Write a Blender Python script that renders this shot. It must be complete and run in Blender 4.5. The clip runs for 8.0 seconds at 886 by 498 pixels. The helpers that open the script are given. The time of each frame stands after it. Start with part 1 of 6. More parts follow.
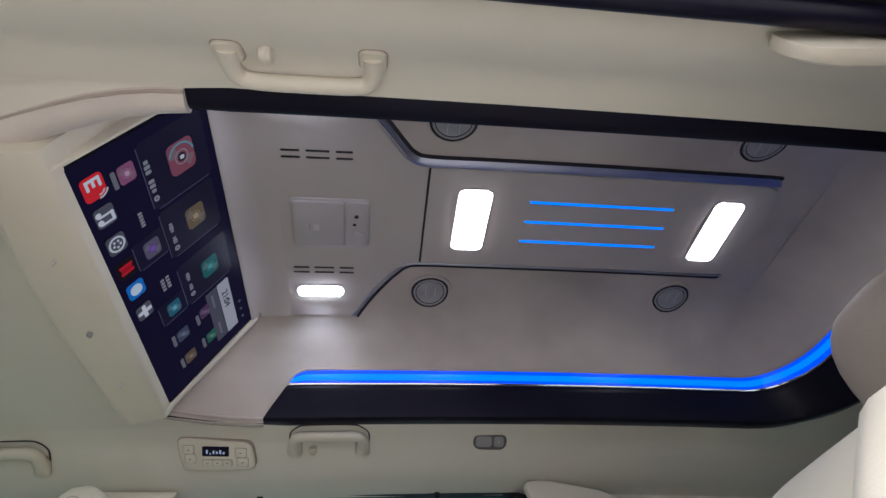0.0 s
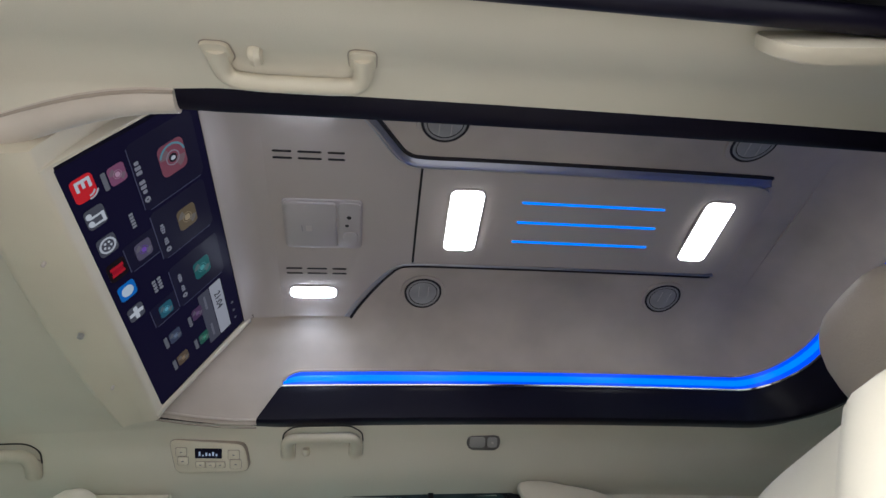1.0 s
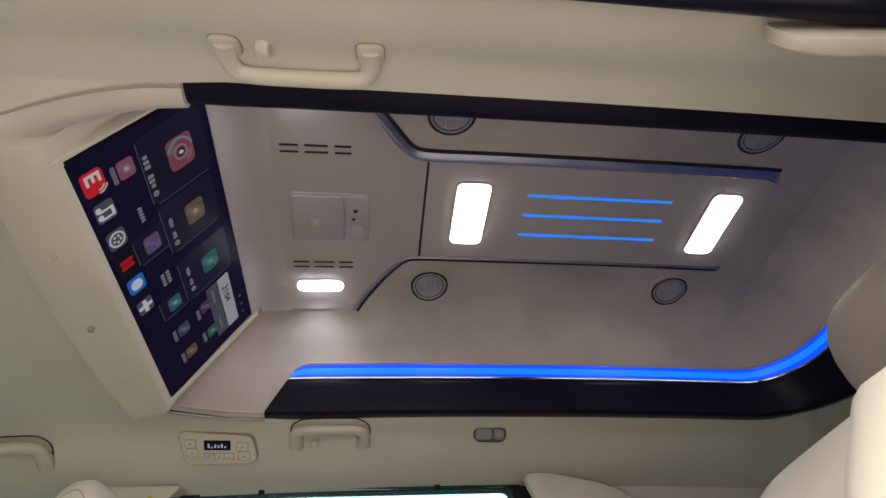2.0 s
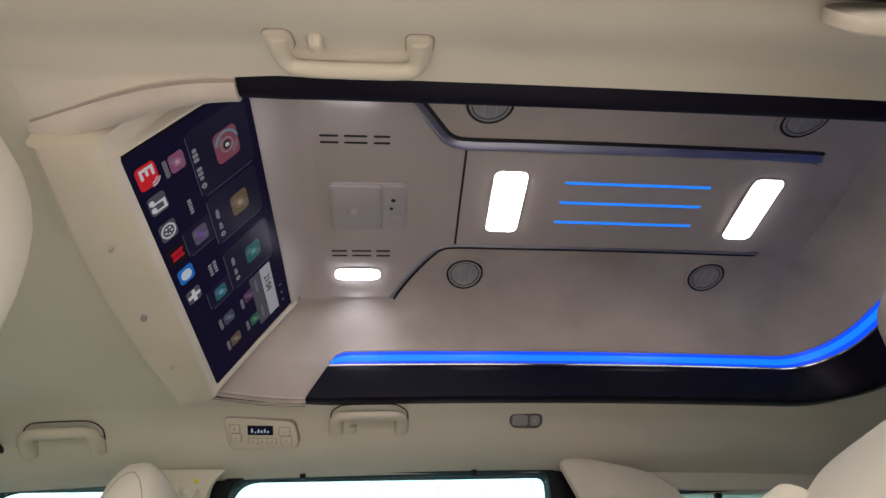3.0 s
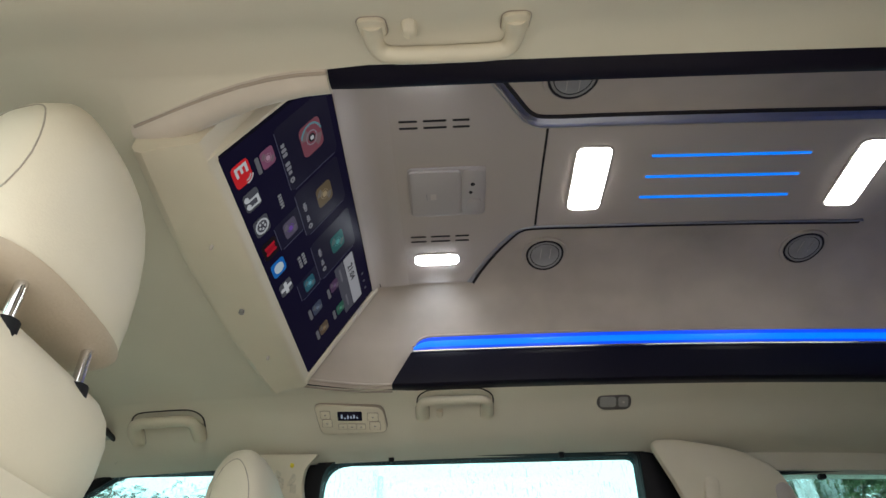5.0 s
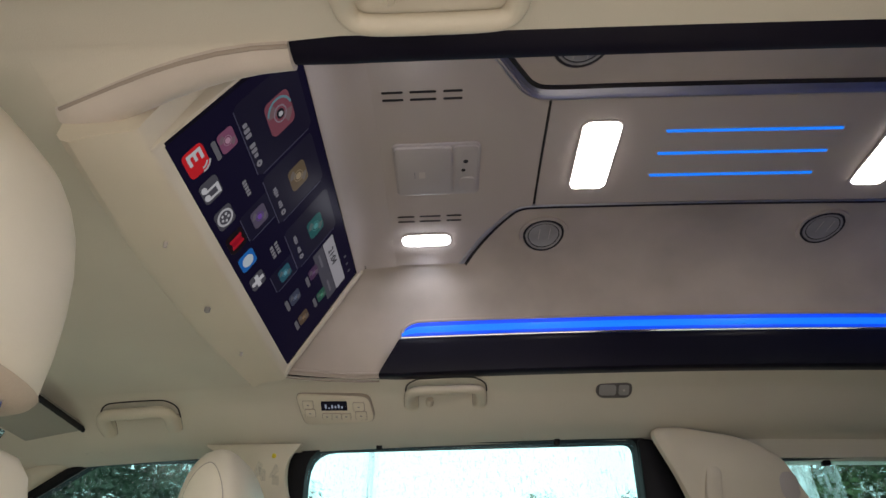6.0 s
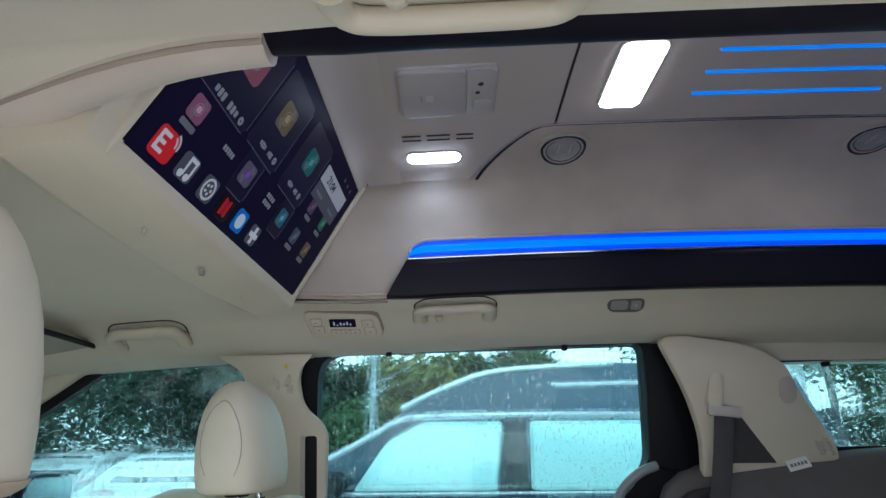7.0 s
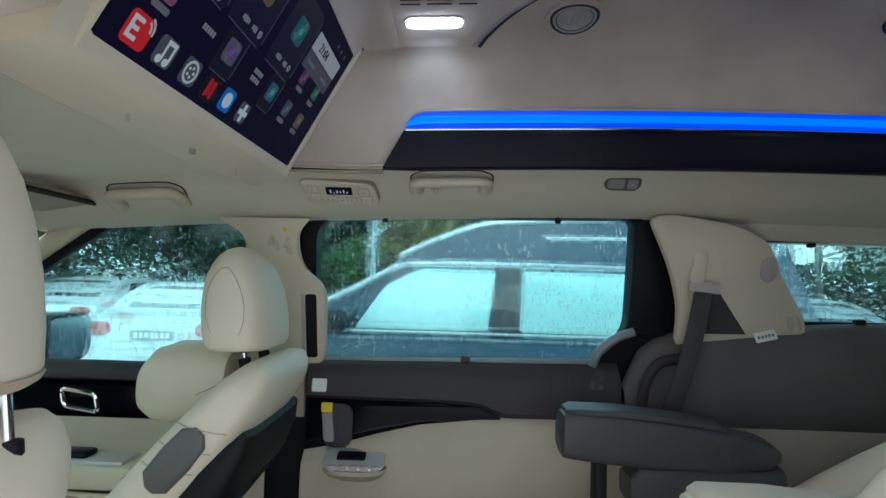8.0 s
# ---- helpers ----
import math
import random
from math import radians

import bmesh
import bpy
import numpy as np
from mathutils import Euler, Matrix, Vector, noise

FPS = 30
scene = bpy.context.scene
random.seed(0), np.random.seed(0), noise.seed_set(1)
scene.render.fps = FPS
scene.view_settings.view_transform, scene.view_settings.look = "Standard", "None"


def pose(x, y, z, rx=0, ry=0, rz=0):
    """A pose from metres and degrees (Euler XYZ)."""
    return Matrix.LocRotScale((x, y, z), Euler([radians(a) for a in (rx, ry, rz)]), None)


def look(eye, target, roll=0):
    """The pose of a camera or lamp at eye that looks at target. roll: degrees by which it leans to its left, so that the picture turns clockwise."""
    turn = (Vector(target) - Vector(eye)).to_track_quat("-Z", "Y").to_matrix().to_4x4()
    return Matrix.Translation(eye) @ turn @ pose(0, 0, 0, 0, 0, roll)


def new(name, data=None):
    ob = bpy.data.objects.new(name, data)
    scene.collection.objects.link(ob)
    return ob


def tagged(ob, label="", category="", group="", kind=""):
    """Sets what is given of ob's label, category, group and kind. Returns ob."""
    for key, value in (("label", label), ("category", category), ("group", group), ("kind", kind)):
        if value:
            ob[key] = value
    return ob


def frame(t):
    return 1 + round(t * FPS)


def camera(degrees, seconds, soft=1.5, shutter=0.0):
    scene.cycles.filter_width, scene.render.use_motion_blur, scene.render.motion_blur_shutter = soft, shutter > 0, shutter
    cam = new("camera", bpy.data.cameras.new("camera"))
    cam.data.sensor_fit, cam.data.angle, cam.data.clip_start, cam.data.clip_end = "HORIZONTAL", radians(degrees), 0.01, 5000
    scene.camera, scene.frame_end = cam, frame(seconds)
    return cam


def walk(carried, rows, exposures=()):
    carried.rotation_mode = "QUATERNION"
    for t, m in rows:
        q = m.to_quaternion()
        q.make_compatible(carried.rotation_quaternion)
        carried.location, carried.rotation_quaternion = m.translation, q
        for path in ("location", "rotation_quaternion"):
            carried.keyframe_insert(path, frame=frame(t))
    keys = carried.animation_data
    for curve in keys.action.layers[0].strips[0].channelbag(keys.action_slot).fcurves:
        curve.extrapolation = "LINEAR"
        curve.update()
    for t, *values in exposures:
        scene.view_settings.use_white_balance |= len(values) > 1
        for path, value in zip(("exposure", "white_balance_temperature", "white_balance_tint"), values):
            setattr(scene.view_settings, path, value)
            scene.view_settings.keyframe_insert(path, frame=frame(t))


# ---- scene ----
cam = camera(75.4, 8.0)
PATH = [
    (0, (0.024, -0.941, 0.862), (0.225, 0.476, 2.259), -2.8),
    (0.5, (0.028, -0.942, 0.862), (0.241, 0.467, 2.265), -3.2),
    (1, (0.032, -0.941, 0.857), (0.247, 0.469, 2.259), -3.4),
    (2.5, (0.015, -0.944, 0.853), (0.19, 0.499, 2.226), -2.4),
    (3, (-0.014, -0.947, 0.849), (0.116, 0.516, 2.207), -1.6),
    (3.5, (-0.043, -0.948, 0.849), (0.031, 0.536, 2.188), -1.6),
    (4, (-0.058, -0.944, 0.85), (-0.036, 0.548, 2.181), -1.0),
    (4.5, (-0.074, -0.936, 0.843), (-0.126, 0.564, 2.166), 0.7),
    (4.7, (-0.081, -0.938, 0.848), (-0.143, 0.567, 2.163), 0.8),
    (5.8, (-0.077, -0.911, 0.967), (-0.114, 0.664, 2.199), 0.2),
    (6, (-0.077, -0.887, 1.006), (-0.111, 0.731, 2.181), 0.1),
    (6.5, (-0.087, -0.885, 1.16), (-0.113, 0.869, 2.121), -1.0),
    (7, (-0.103, -0.902, 1.255), (-0.137, 0.991, 1.898), -0.5),
    (7.5, (-0.102, -0.914, 1.323), (-0.145, 1.061, 1.639), 1.6),
    (8, (-0.088, -0.917, 1.333), (-0.126, 1.08, 1.436), 1.7),
]
walk(cam, [(t, look(eye, target, roll)) for t, eye, target, roll in PATH],
     exposures=[(0, 0.03, 5800, 14), (1.2, 0.03, 5950, 9), (2.4, -0.06, 6700, 18), (3.1, 0.05, 6500, 16), (3.6, 0.08, 5950, 17), (4.7, -0.02, 6350, 5), (6.0, -0.17, 6700, 14), (6.6, -0.16, 5500, 8), (7.0, -0.20, 5600, 9), (8.0, -0.28, 5700, 4)])

# ---- light ----
world = bpy.data.worlds.new("overcast_sky")
world.use_nodes = True
scene.world = world
wn = world.node_tree
wn.nodes.clear()
w_out = wn.nodes.new("ShaderNodeOutputWorld")
w_bg = wn.nodes.new("ShaderNodeBackground")
w_sky = wn.nodes.new("ShaderNodeTexSky")
w_sky.sky_type = "NISHITA"
w_sky.sun_disc = False
w_sky.sun_elevation = radians(50)
w_sky.sun_rotation = radians(200)
w_sky.dust_density = 6.0
w_mix = wn.nodes.new("ShaderNodeMix")
w_mix.data_type = "RGBA"
w_mix.inputs[0].default_value = 0.8
w_mix.inputs[7].default_value = (17.0, 16.6, 15.8, 1)
wn.links.new(w_sky.outputs[0], w_mix.inputs[6])
wn.links.new(w_mix.outputs[2], w_bg.inputs[0])
w_bg.inputs[1].default_value = 0.15
wn.links.new(w_bg.outputs[0], w_out.inputs[0])

sun_data = bpy.data.lights.new("sun", "SUN")
sun_data.energy = 0.7
sun_data.angle = radians(20)
sun_data.color = (1.0, 0.96, 0.9)
sun = new("sun", sun_data)
sun.matrix_basis = look((0, -6, 8), (0, 0, 0))

# area lamp added to the sky light at the driver's window
driver_fill = bpy.data.lights.new("driver_window_fill", "AREA")
driver_fill.shape = "RECTANGLE"
driver_fill.size, driver_fill.size_y = 0.75, 0.34
driver_fill.energy = 0.6
driver_fill.color = (1.0, 0.98, 0.95)
new("driver_window_fill", driver_fill).matrix_basis = look((-1.12, -0.765, 1.27), (-1.0, 0.2, 1.30))

# area lamp added in the open side doorway for light off the pale ground
sill_fill = bpy.data.lights.new("doorway_fill", "AREA")
sill_fill.shape = "RECTANGLE"
sill_fill.size, sill_fill.size_y = 1.1, 0.36
sill_fill.energy = 2.6
sill_fill.color = (1.0, 0.97, 0.92)
new("doorway_fill", sill_fill).matrix_basis = look((0.0, -0.80, 0.62), (-0.25, -0.15, 1.12))

LAMP = 13.0       # ceiling lamps
LED = 0.9        # accent strips
SCREEN = 0.37     # monitor


# ---- materials ----
def material(name, base, rough=0.6, metal=0.0, spread=0.08, coarse=6.0, fine=300.0, bump=0.15, coat=0.0, sheen=0.0, spec=0.5, grain=0.35):
    """Base colour varied at two scales, with a fine relief."""
    m = bpy.data.materials.new(name)
    m.use_nodes = True
    t = m.node_tree
    p = t.nodes["Principled BSDF"]
    co = t.nodes.new("ShaderNodeTexCoord")
    big = t.nodes.new("ShaderNodeTexNoise")
    big.inputs["Scale"].default_value = coarse
    big.inputs["Detail"].default_value = 4
    small = t.nodes.new("ShaderNodeTexNoise")
    small.inputs["Scale"].default_value = fine
    small.inputs["Detail"].default_value = 3
    t.links.new(co.outputs["Object"], big.inputs["Vector"])
    t.links.new(co.outputs["Object"], small.inputs["Vector"])
    ramp = t.nodes.new("ShaderNodeMix")
    ramp.data_type = "RGBA"
    ramp.inputs[6].default_value = (*[max(0, c * (1 - 2 * spread)) for c in base], 1)
    ramp.inputs[7].default_value = (*[min(1, c * (1 + 2 * spread)) for c in base], 1)
    add = t.nodes.new("ShaderNodeMath")
    add.operation = "MULTIPLY_ADD"
    add.inputs[1].default_value = grain
    t.links.new(small.outputs["Fac"], add.inputs[0])
    scale = t.nodes.new("ShaderNodeMath")
    scale.operation = "MULTIPLY"
    scale.inputs[1].default_value = 1.0 - grain
    stretch = t.nodes.new("ShaderNodeMapRange")
    stretch.inputs[1].default_value, stretch.inputs[2].default_value = 0.30, 0.70
    t.links.new(big.outputs["Fac"], stretch.inputs[0])
    t.links.new(stretch.outputs[0], scale.inputs[0])
    t.links.new(scale.outputs[0], add.inputs[2])
    t.links.new(add.outputs[0], ramp.inputs[0])
    t.links.new(ramp.outputs[2], p.inputs["Base Color"])
    rr = t.nodes.new("ShaderNodeMapRange")
    rr.inputs[3].default_value = max(0.02, rough - 0.08)
    rr.inputs[4].default_value = min(1.0, rough + 0.08)
    t.links.new(big.outputs["Fac"], rr.inputs[0])
    t.links.new(rr.outputs[0], p.inputs["Roughness"])
    p.inputs["Metallic"].default_value = metal
    p.inputs["Coat Weight"].default_value = coat
    p.inputs["Coat Roughness"].default_value = 0.1
    p.inputs["Sheen Weight"].default_value = sheen
    p.inputs["Specular IOR Level"].default_value = spec
    if bump:
        b = t.nodes.new("ShaderNodeBump")
        b.inputs["Strength"].default_value = bump
        b.inputs["Distance"].default_value = 0.002
        t.links.new(small.outputs["Fac"], b.inputs["Height"])
        t.links.new(b.outputs[0], p.inputs["Normal"])
    return m


def glowing(name, colour, strength, body=0.5, spec=0.5):
    m = bpy.data.materials.new(name)
    m.use_nodes = True
    p = m.node_tree.nodes["Principled BSDF"]
    p.inputs["Base Color"].default_value = (*[c * body for c in colour], 1)
    p.inputs["Roughness"].default_value = 0.35
    p.inputs["Specular IOR Level"].default_value = spec
    p.inputs["Emission Color"].default_value = (*colour, 1)
    p.inputs["Emission Strength"].default_value = strength
    return m


def clear(name, tint, gloss=1.0):
    """Thin tinted glass: straight through, with a Fresnel reflection."""
    m = bpy.data.materials.new(name)
    m.use_nodes = True
    t = m.node_tree
    t.nodes.clear()
    out = t.nodes.new("ShaderNodeOutputMaterial")
    mix = t.nodes.new("ShaderNodeMixShader")
    see = t.nodes.new("ShaderNodeBsdfTransparent")
    see.inputs[0].default_value = (*tint, 1)
    shine = t.nodes.new("ShaderNodeBsdfGlossy")
    shine.inputs["Roughness"].default_value = 0.03
    fres = t.nodes.new("ShaderNodeFresnel")
    fres.inputs[0].default_value = 1.0 + 0.45 * gloss
    t.links.new(fres.outputs[0], mix.inputs[0])
    t.links.new(see.outputs[0], mix.inputs[1])
    t.links.new(shine.outputs[0], mix.inputs[2])
    t.links.new(mix.outputs[0], out.inputs[0])
    return m


def wet_glass(name, tint):
    """Tinted glass under running rain: vertical runs of water bend and blur the view."""
    m = bpy.data.materials.new(name)
    m.use_nodes = True
    t = m.node_tree
    t.nodes.clear()
    out = t.nodes.new("ShaderNodeOutputMaterial")
    wet, top = t.nodes.new("ShaderNodeMixShader"), t.nodes.new("ShaderNodeMixShader")
    see = t.nodes.new("ShaderNodeBsdfTransparent")
    see.inputs[0].default_value = (*tint, 1)
    bend = t.nodes.new("ShaderNodeBsdfRefraction")
    bend.inputs["Color"].default_value = (*tint, 1)
    bend.inputs["Roughness"].default_value = 0.018
    bend.inputs["IOR"].default_value = 1.07
    where = t.nodes.new("ShaderNodeTexCoord")
    squash = t.nodes.new("ShaderNodeMapping")
    squash.inputs["Scale"].default_value = (90, 90, 9)
    t.links.new(where.outputs["Object"], squash.inputs[0])
    runs = t.nodes.new("ShaderNodeTexNoise")
    runs.inputs["Scale"].default_value, runs.inputs["Detail"].default_value = 1.0, 4.0
    t.links.new(squash.outputs[0], runs.inputs["Vector"])
    relief = t.nodes.new("ShaderNodeBump")
    relief.inputs["Strength"].default_value, relief.inputs["Distance"].default_value = 0.13, 0.004
    t.links.new(runs.outputs["Fac"], relief.inputs["Height"])
    t.links.new(relief.outputs[0], bend.inputs["Normal"])
    share = t.nodes.new("ShaderNodeMapRange")
    share.inputs[1].default_value, share.inputs[2].default_value = 0.38, 0.55
    share.inputs[3].default_value, share.inputs[4].default_value = 0.04, 0.42
    t.links.new(runs.outputs["Fac"], share.inputs[0])
    t.links.new(share.outputs[0], wet.inputs[0])
    t.links.new(see.outputs[0], wet.inputs[1])
    t.links.new(bend.outputs[0], wet.inputs[2])
    shine = t.nodes.new("ShaderNodeBsdfGlossy")
    shine.inputs["Roughness"].default_value = 0.05
    fres = t.nodes.new("ShaderNodeFresnel")
    fres.inputs[0].default_value = 1.36
    t.links.new(fres.outputs[0], top.inputs[0])
    t.links.new(wet.outputs[0], top.inputs[1])
    t.links.new(shine.outputs[0], top.inputs[2])
    t.links.new(top.outputs[0], out.inputs[0])
    return m


def misty(name, tint, amount, rough):
    """A film or drop that lets most light straight through and scatters the rest."""
    m = bpy.data.materials.new(name)
    m.use_nodes = True
    t = m.node_tree
    t.nodes.clear()
    out = t.nodes.new("ShaderNodeOutputMaterial")
    mix, both = t.nodes.new("ShaderNodeMixShader"), t.nodes.new("ShaderNodeMixShader")
    see, thru, shine = t.nodes.new("ShaderNodeBsdfTransparent"), t.nodes.new("ShaderNodeBsdfTranslucent"), t.nodes.new("ShaderNodeBsdfGlossy")
    thru.inputs[0].default_value = (*tint, 1)
    shine.inputs[0].default_value = (*tint, 1)
    shine.inputs["Roughness"].default_value = rough
    both.inputs[0].default_value = 0.4
    mix.inputs[0].default_value = amount
    t.links.new(thru.outputs[0], both.inputs[1])
    t.links.new(shine.outputs[0], both.inputs[2])
    t.links.new(see.outputs[0], mix.inputs[1])
    t.links.new(both.outputs[0], mix.inputs[2])
    t.links.new(mix.outputs[0], out.inputs[0])
    return m


CLOTH = material("headliner_cloth", (0.66, 0.605, 0.505), 0.9, spread=0.03, coarse=3, fine=600, bump=0.25, sheen=0.2)
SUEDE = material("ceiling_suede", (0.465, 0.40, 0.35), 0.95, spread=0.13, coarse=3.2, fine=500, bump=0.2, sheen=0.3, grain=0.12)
CHEEK = material("left_cheek_suede", (0.56, 0.49, 0.43), 0.9, spread=0.10, coarse=5, fine=500, bump=0.15, sheen=0.3, grain=0.12)
PANEL = material("console_suede", (0.43, 0.375, 0.345), 0.85, spread=0.04, coarse=3, fine=500, bump=0.2, sheen=0.2)
BEIGE = material("beige_plastic", (0.68, 0.61, 0.49), 0.55, spread=0.04, coarse=4, fine=700, bump=0.12)
PALE = material("pale_plastic", (0.50, 0.45, 0.42), 0.5, spread=0.04, coarse=5, fine=600, bump=0.08)
GREYB = material("grey_plastic", (0.30, 0.29, 0.28), 0.45, spread=0.05, fine=500, bump=0.08)
GRILLE = material("speaker_cloth", (0.32, 0.31, 0.31), 0.8, spread=0.1, coarse=20, fine=900, bump=0.4)
BLACK = material("gloss_black_trim", (0.007, 0.006, 0.014), 0.36, spread=0.15, coarse=3, fine=200, bump=0.02, spec=0.17)
INSERT = material("piano_black", (0.004, 0.004, 0.007), 0.10, spread=0.1, coarse=3, fine=200, bump=0.0, spec=0.08)
BOXP = material("control_box_plastic", (0.40, 0.362, 0.355), 0.5, spread=0.03, coarse=5, fine=600, bump=0.06)
MATT = material("matt_black", (0.008, 0.008, 0.010), 0.6, spread=0.2, fine=400, bump=0.1, spec=0.25)
GAP = material("dark_gap", (0.015, 0.013, 0.015), 0.8, spread=0.1, bump=0.0)
SILVER = material("silver_plastic", (0.64, 0.66, 0.68), 0.32, 0.35, spread=0.04, coarse=6, fine=400, bump=0.03)
CHROME = material("chrome", (0.78, 0.78, 0.80), 0.12, 1.0, spread=0.03, bump=0.0)
BRUSHED = material("brushed_aluminium", (0.46, 0.46, 0.49), 0.44, 1.0, spread=0.06, coarse=8, fine=600, bump=0.05)
LEATHER = material("cream_leather", (0.75, 0.685, 0.555), 0.5, spread=0.03, coarse=7, fine=320, bump=0.14, grain=0.2)
VINYL = material("cream_door_vinyl", (0.50, 0.455, 0.355), 0.6, spread=0.04, coarse=5, fine=320, bump=0.2, grain=0.2)
TAUPE = material("shaded_leather_and_joints", (0.36, 0.30, 0.25), 0.6, spread=0.06, coarse=7, fine=260, bump=0.35)
GREYL = material("grey_leather", (0.056, 0.054, 0.058), 0.5, spread=0.08, coarse=7, fine=260, bump=0.35)
GREYP = material("mid_grey_leather", (0.125, 0.122, 0.120), 0.5, spread=0.08, coarse=7, fine=260, bump=0.3)
CHAR = material("charcoal_plastic", (0.048, 0.043, 0.046), 0.55, spread=0.1, coarse=5, fine=350, bump=0.25, spec=0.3)
STITCH = material("seam_thread", (0.42, 0.37, 0.30), 0.8, spread=0.05, bump=0.0)
WEB = material("belt_webbing", (0.055, 0.050, 0.052), 0.75, spread=0.12, coarse=30, fine=700, bump=0.4)
QUART = material("quarter_plastic", (0.115, 0.104, 0.101), 0.55, spread=0.1, coarse=5, fine=350, bump=0.25, spec=0.35)
CARPET = material("cabin_carpet", (0.20, 0.175, 0.15), 0.95, spread=0.2, coarse=15, fine=400, bump=0.6)
PAPER = material("white_paper", (0.8, 0.8, 0.78), 0.7, spread=0.03, bump=0.0)
YELLOW = material("yellow_tape", (0.75, 0.60, 0.02), 0.5, spread=0.05, bump=0.0)
INK = material("grey_ink", (0.20, 0.20, 0.22), 0.7, spread=0.05, bump=0.0)
# Sill and pillar-edge highlights are put into this blue-grey base colour.
SILL = material("highlit_satin_sill", (0.25, 0.28, 0.30), 0.3, spread=0.05, coarse=6, fine=300, bump=0.05, coat=0.4)
WRAP = misty("plastic_wrap", (1.0, 1.0, 1.0), 0.14, 0.10)
GLASS = wet_glass("wet_tinted_glass", (0.715, 0.97, 0.99))
SHADEG = clear("windscreen_glass", (0.55, 0.66, 0.62), 0.8)
CLEARG = clear("clear_glass", (0.86, 0.95, 0.94), 0.8)
WHITEGLOW = glowing("lamp_diffuser", (1.0, 0.97, 0.95), LAMP)
DOMEGLOW = glowing("dome_diffuser", (0.86, 0.92, 1.0), LAMP * 2.8)
BLUE = glowing("accent_light", (0.0, 0.075, 0.97), LED)
BLUECORE = glowing("accent_core", (0.0, 0.21, 1.0), LED * 1.1)


# ---- mesh helpers ----
def thing(name, at, label, category, group="", kind=""):
    ob = new(name)
    ob.empty_display_size = 0.05
    ob.location = at
    return tagged(ob, label, category, group, kind)


def finish(name, bm, mat, angle=38):
    bmesh.ops.recalc_face_normals(bm, faces=bm.faces)
    me = bpy.data.meshes.new(name)
    bm.to_mesh(me)
    bm.free()
    me.materials.append(mat)
    me.shade_smooth()
    me.set_sharp_from_angle(angle=radians(angle))
    return me


def part(name, bm, mat, parent, label="", kind="", angle=38):
    """One mesh object, modelled in world coordinates, under a thing or a part."""
    ob = new(name, finish(name, bm, mat, angle))
    if parent is not None:
        ob.parent = parent
        if parent.data is None:
            ob.matrix_parent_inverse = Matrix.Translation(parent.location).inverted()
    return tagged(ob, label, kind=kind)


def structure(name, bm, mat, label, category, angle=38):
    return tagged(new(name, finish(name, bm, mat, angle)), label, category, kind="structure")


def box(lo, hi, bevel=0.004, turn=None, segments=2, bm=None):
    """A bevelled block between two corners, turned round its middle."""
    bm = bm or bmesh.new()
    lo, hi = Vector(lo), Vector(hi)
    size, mid = hi - lo, (hi + lo) / 2
    made = bmesh.ops.create_cube(bm, size=1.0)["verts"]
    for v in made:
        v.co = Vector((v.co.x * size.x, v.co.y * size.y, v.co.z * size.z))
    if bevel:
        edges = list({e for v in made for e in v.link_edges})
        out = bmesh.ops.bevel(bm, geom=edges, offset=min(bevel, min(size) * 0.45), segments=segments, affect="EDGES", profile=0.5)
        made = list({v for f in out["faces"] for v in f.verts} | {v for v in made if v.is_valid})
    for v in made:
        v.co = (turn @ v.co if turn else v.co) + mid
    return bm


def loft(rings, closed=True, caps=True, bm=None):
    """Quads between successive rings of equal length."""
    bm = bm or bmesh.new()
    grid = [[bm.verts.new(p) for p in ring] for ring in rings]
    n = len(grid[0])
    for a, b in zip(grid, grid[1:]):
        for i in range(n if closed else n - 1):
            j = (i + 1) % n
            bm.faces.new((a[i], a[j], b[j], b[i]))
    if caps and closed:
        bm.faces.new(grid[0][::-1])
        bm.faces.new(grid[-1])
    return bm


def rrect(w, h, r, n=5):
    """Points of a rounded rectangle round the origin."""
    pts = []
    r = min(r, w / 2, h / 2)
    for cx, cy, a0 in ((w / 2 - r, h / 2 - r, 0), (r - w / 2, h / 2 - r, 90), (r - w / 2, r - h / 2, 180), (w / 2 - r, r - h / 2, 270)):
        for i in range(n + 1):
            a = radians(a0 + 90 * i / n)
            pts.append((cx + r * math.cos(a), cy + r * math.sin(a)))
    return pts


def slab(outline, put, depth, bevel=0.0, bm=None):
    """A flat piece from a 2D outline: put(u, v, w) gives its place, w from 0 to depth, with a softened front edge at w = depth."""
    n = len(outline)
    cx, cy = sum(p[0] for p in outline) / n, sum(p[1] for p in outline) / n
    steps = [(0.0, 0.0)]
    if bevel:
        steps += [(0.0, depth - bevel), (bevel * 0.3, depth - bevel * 0.3), (bevel, depth)]
    else:
        steps += [(0.0, depth)]
    rings = []
    for inset, w in steps:
        ring = []
        for x, y in outline:
            d = math.hypot(x - cx, y - cy) or 1
            k = max(0.0, 1 - inset / d)
            ring.append(put(cx + (x - cx) * k, cy + (y - cy) * k, w))
        rings.append(ring)
    return loft(rings, bm=bm)


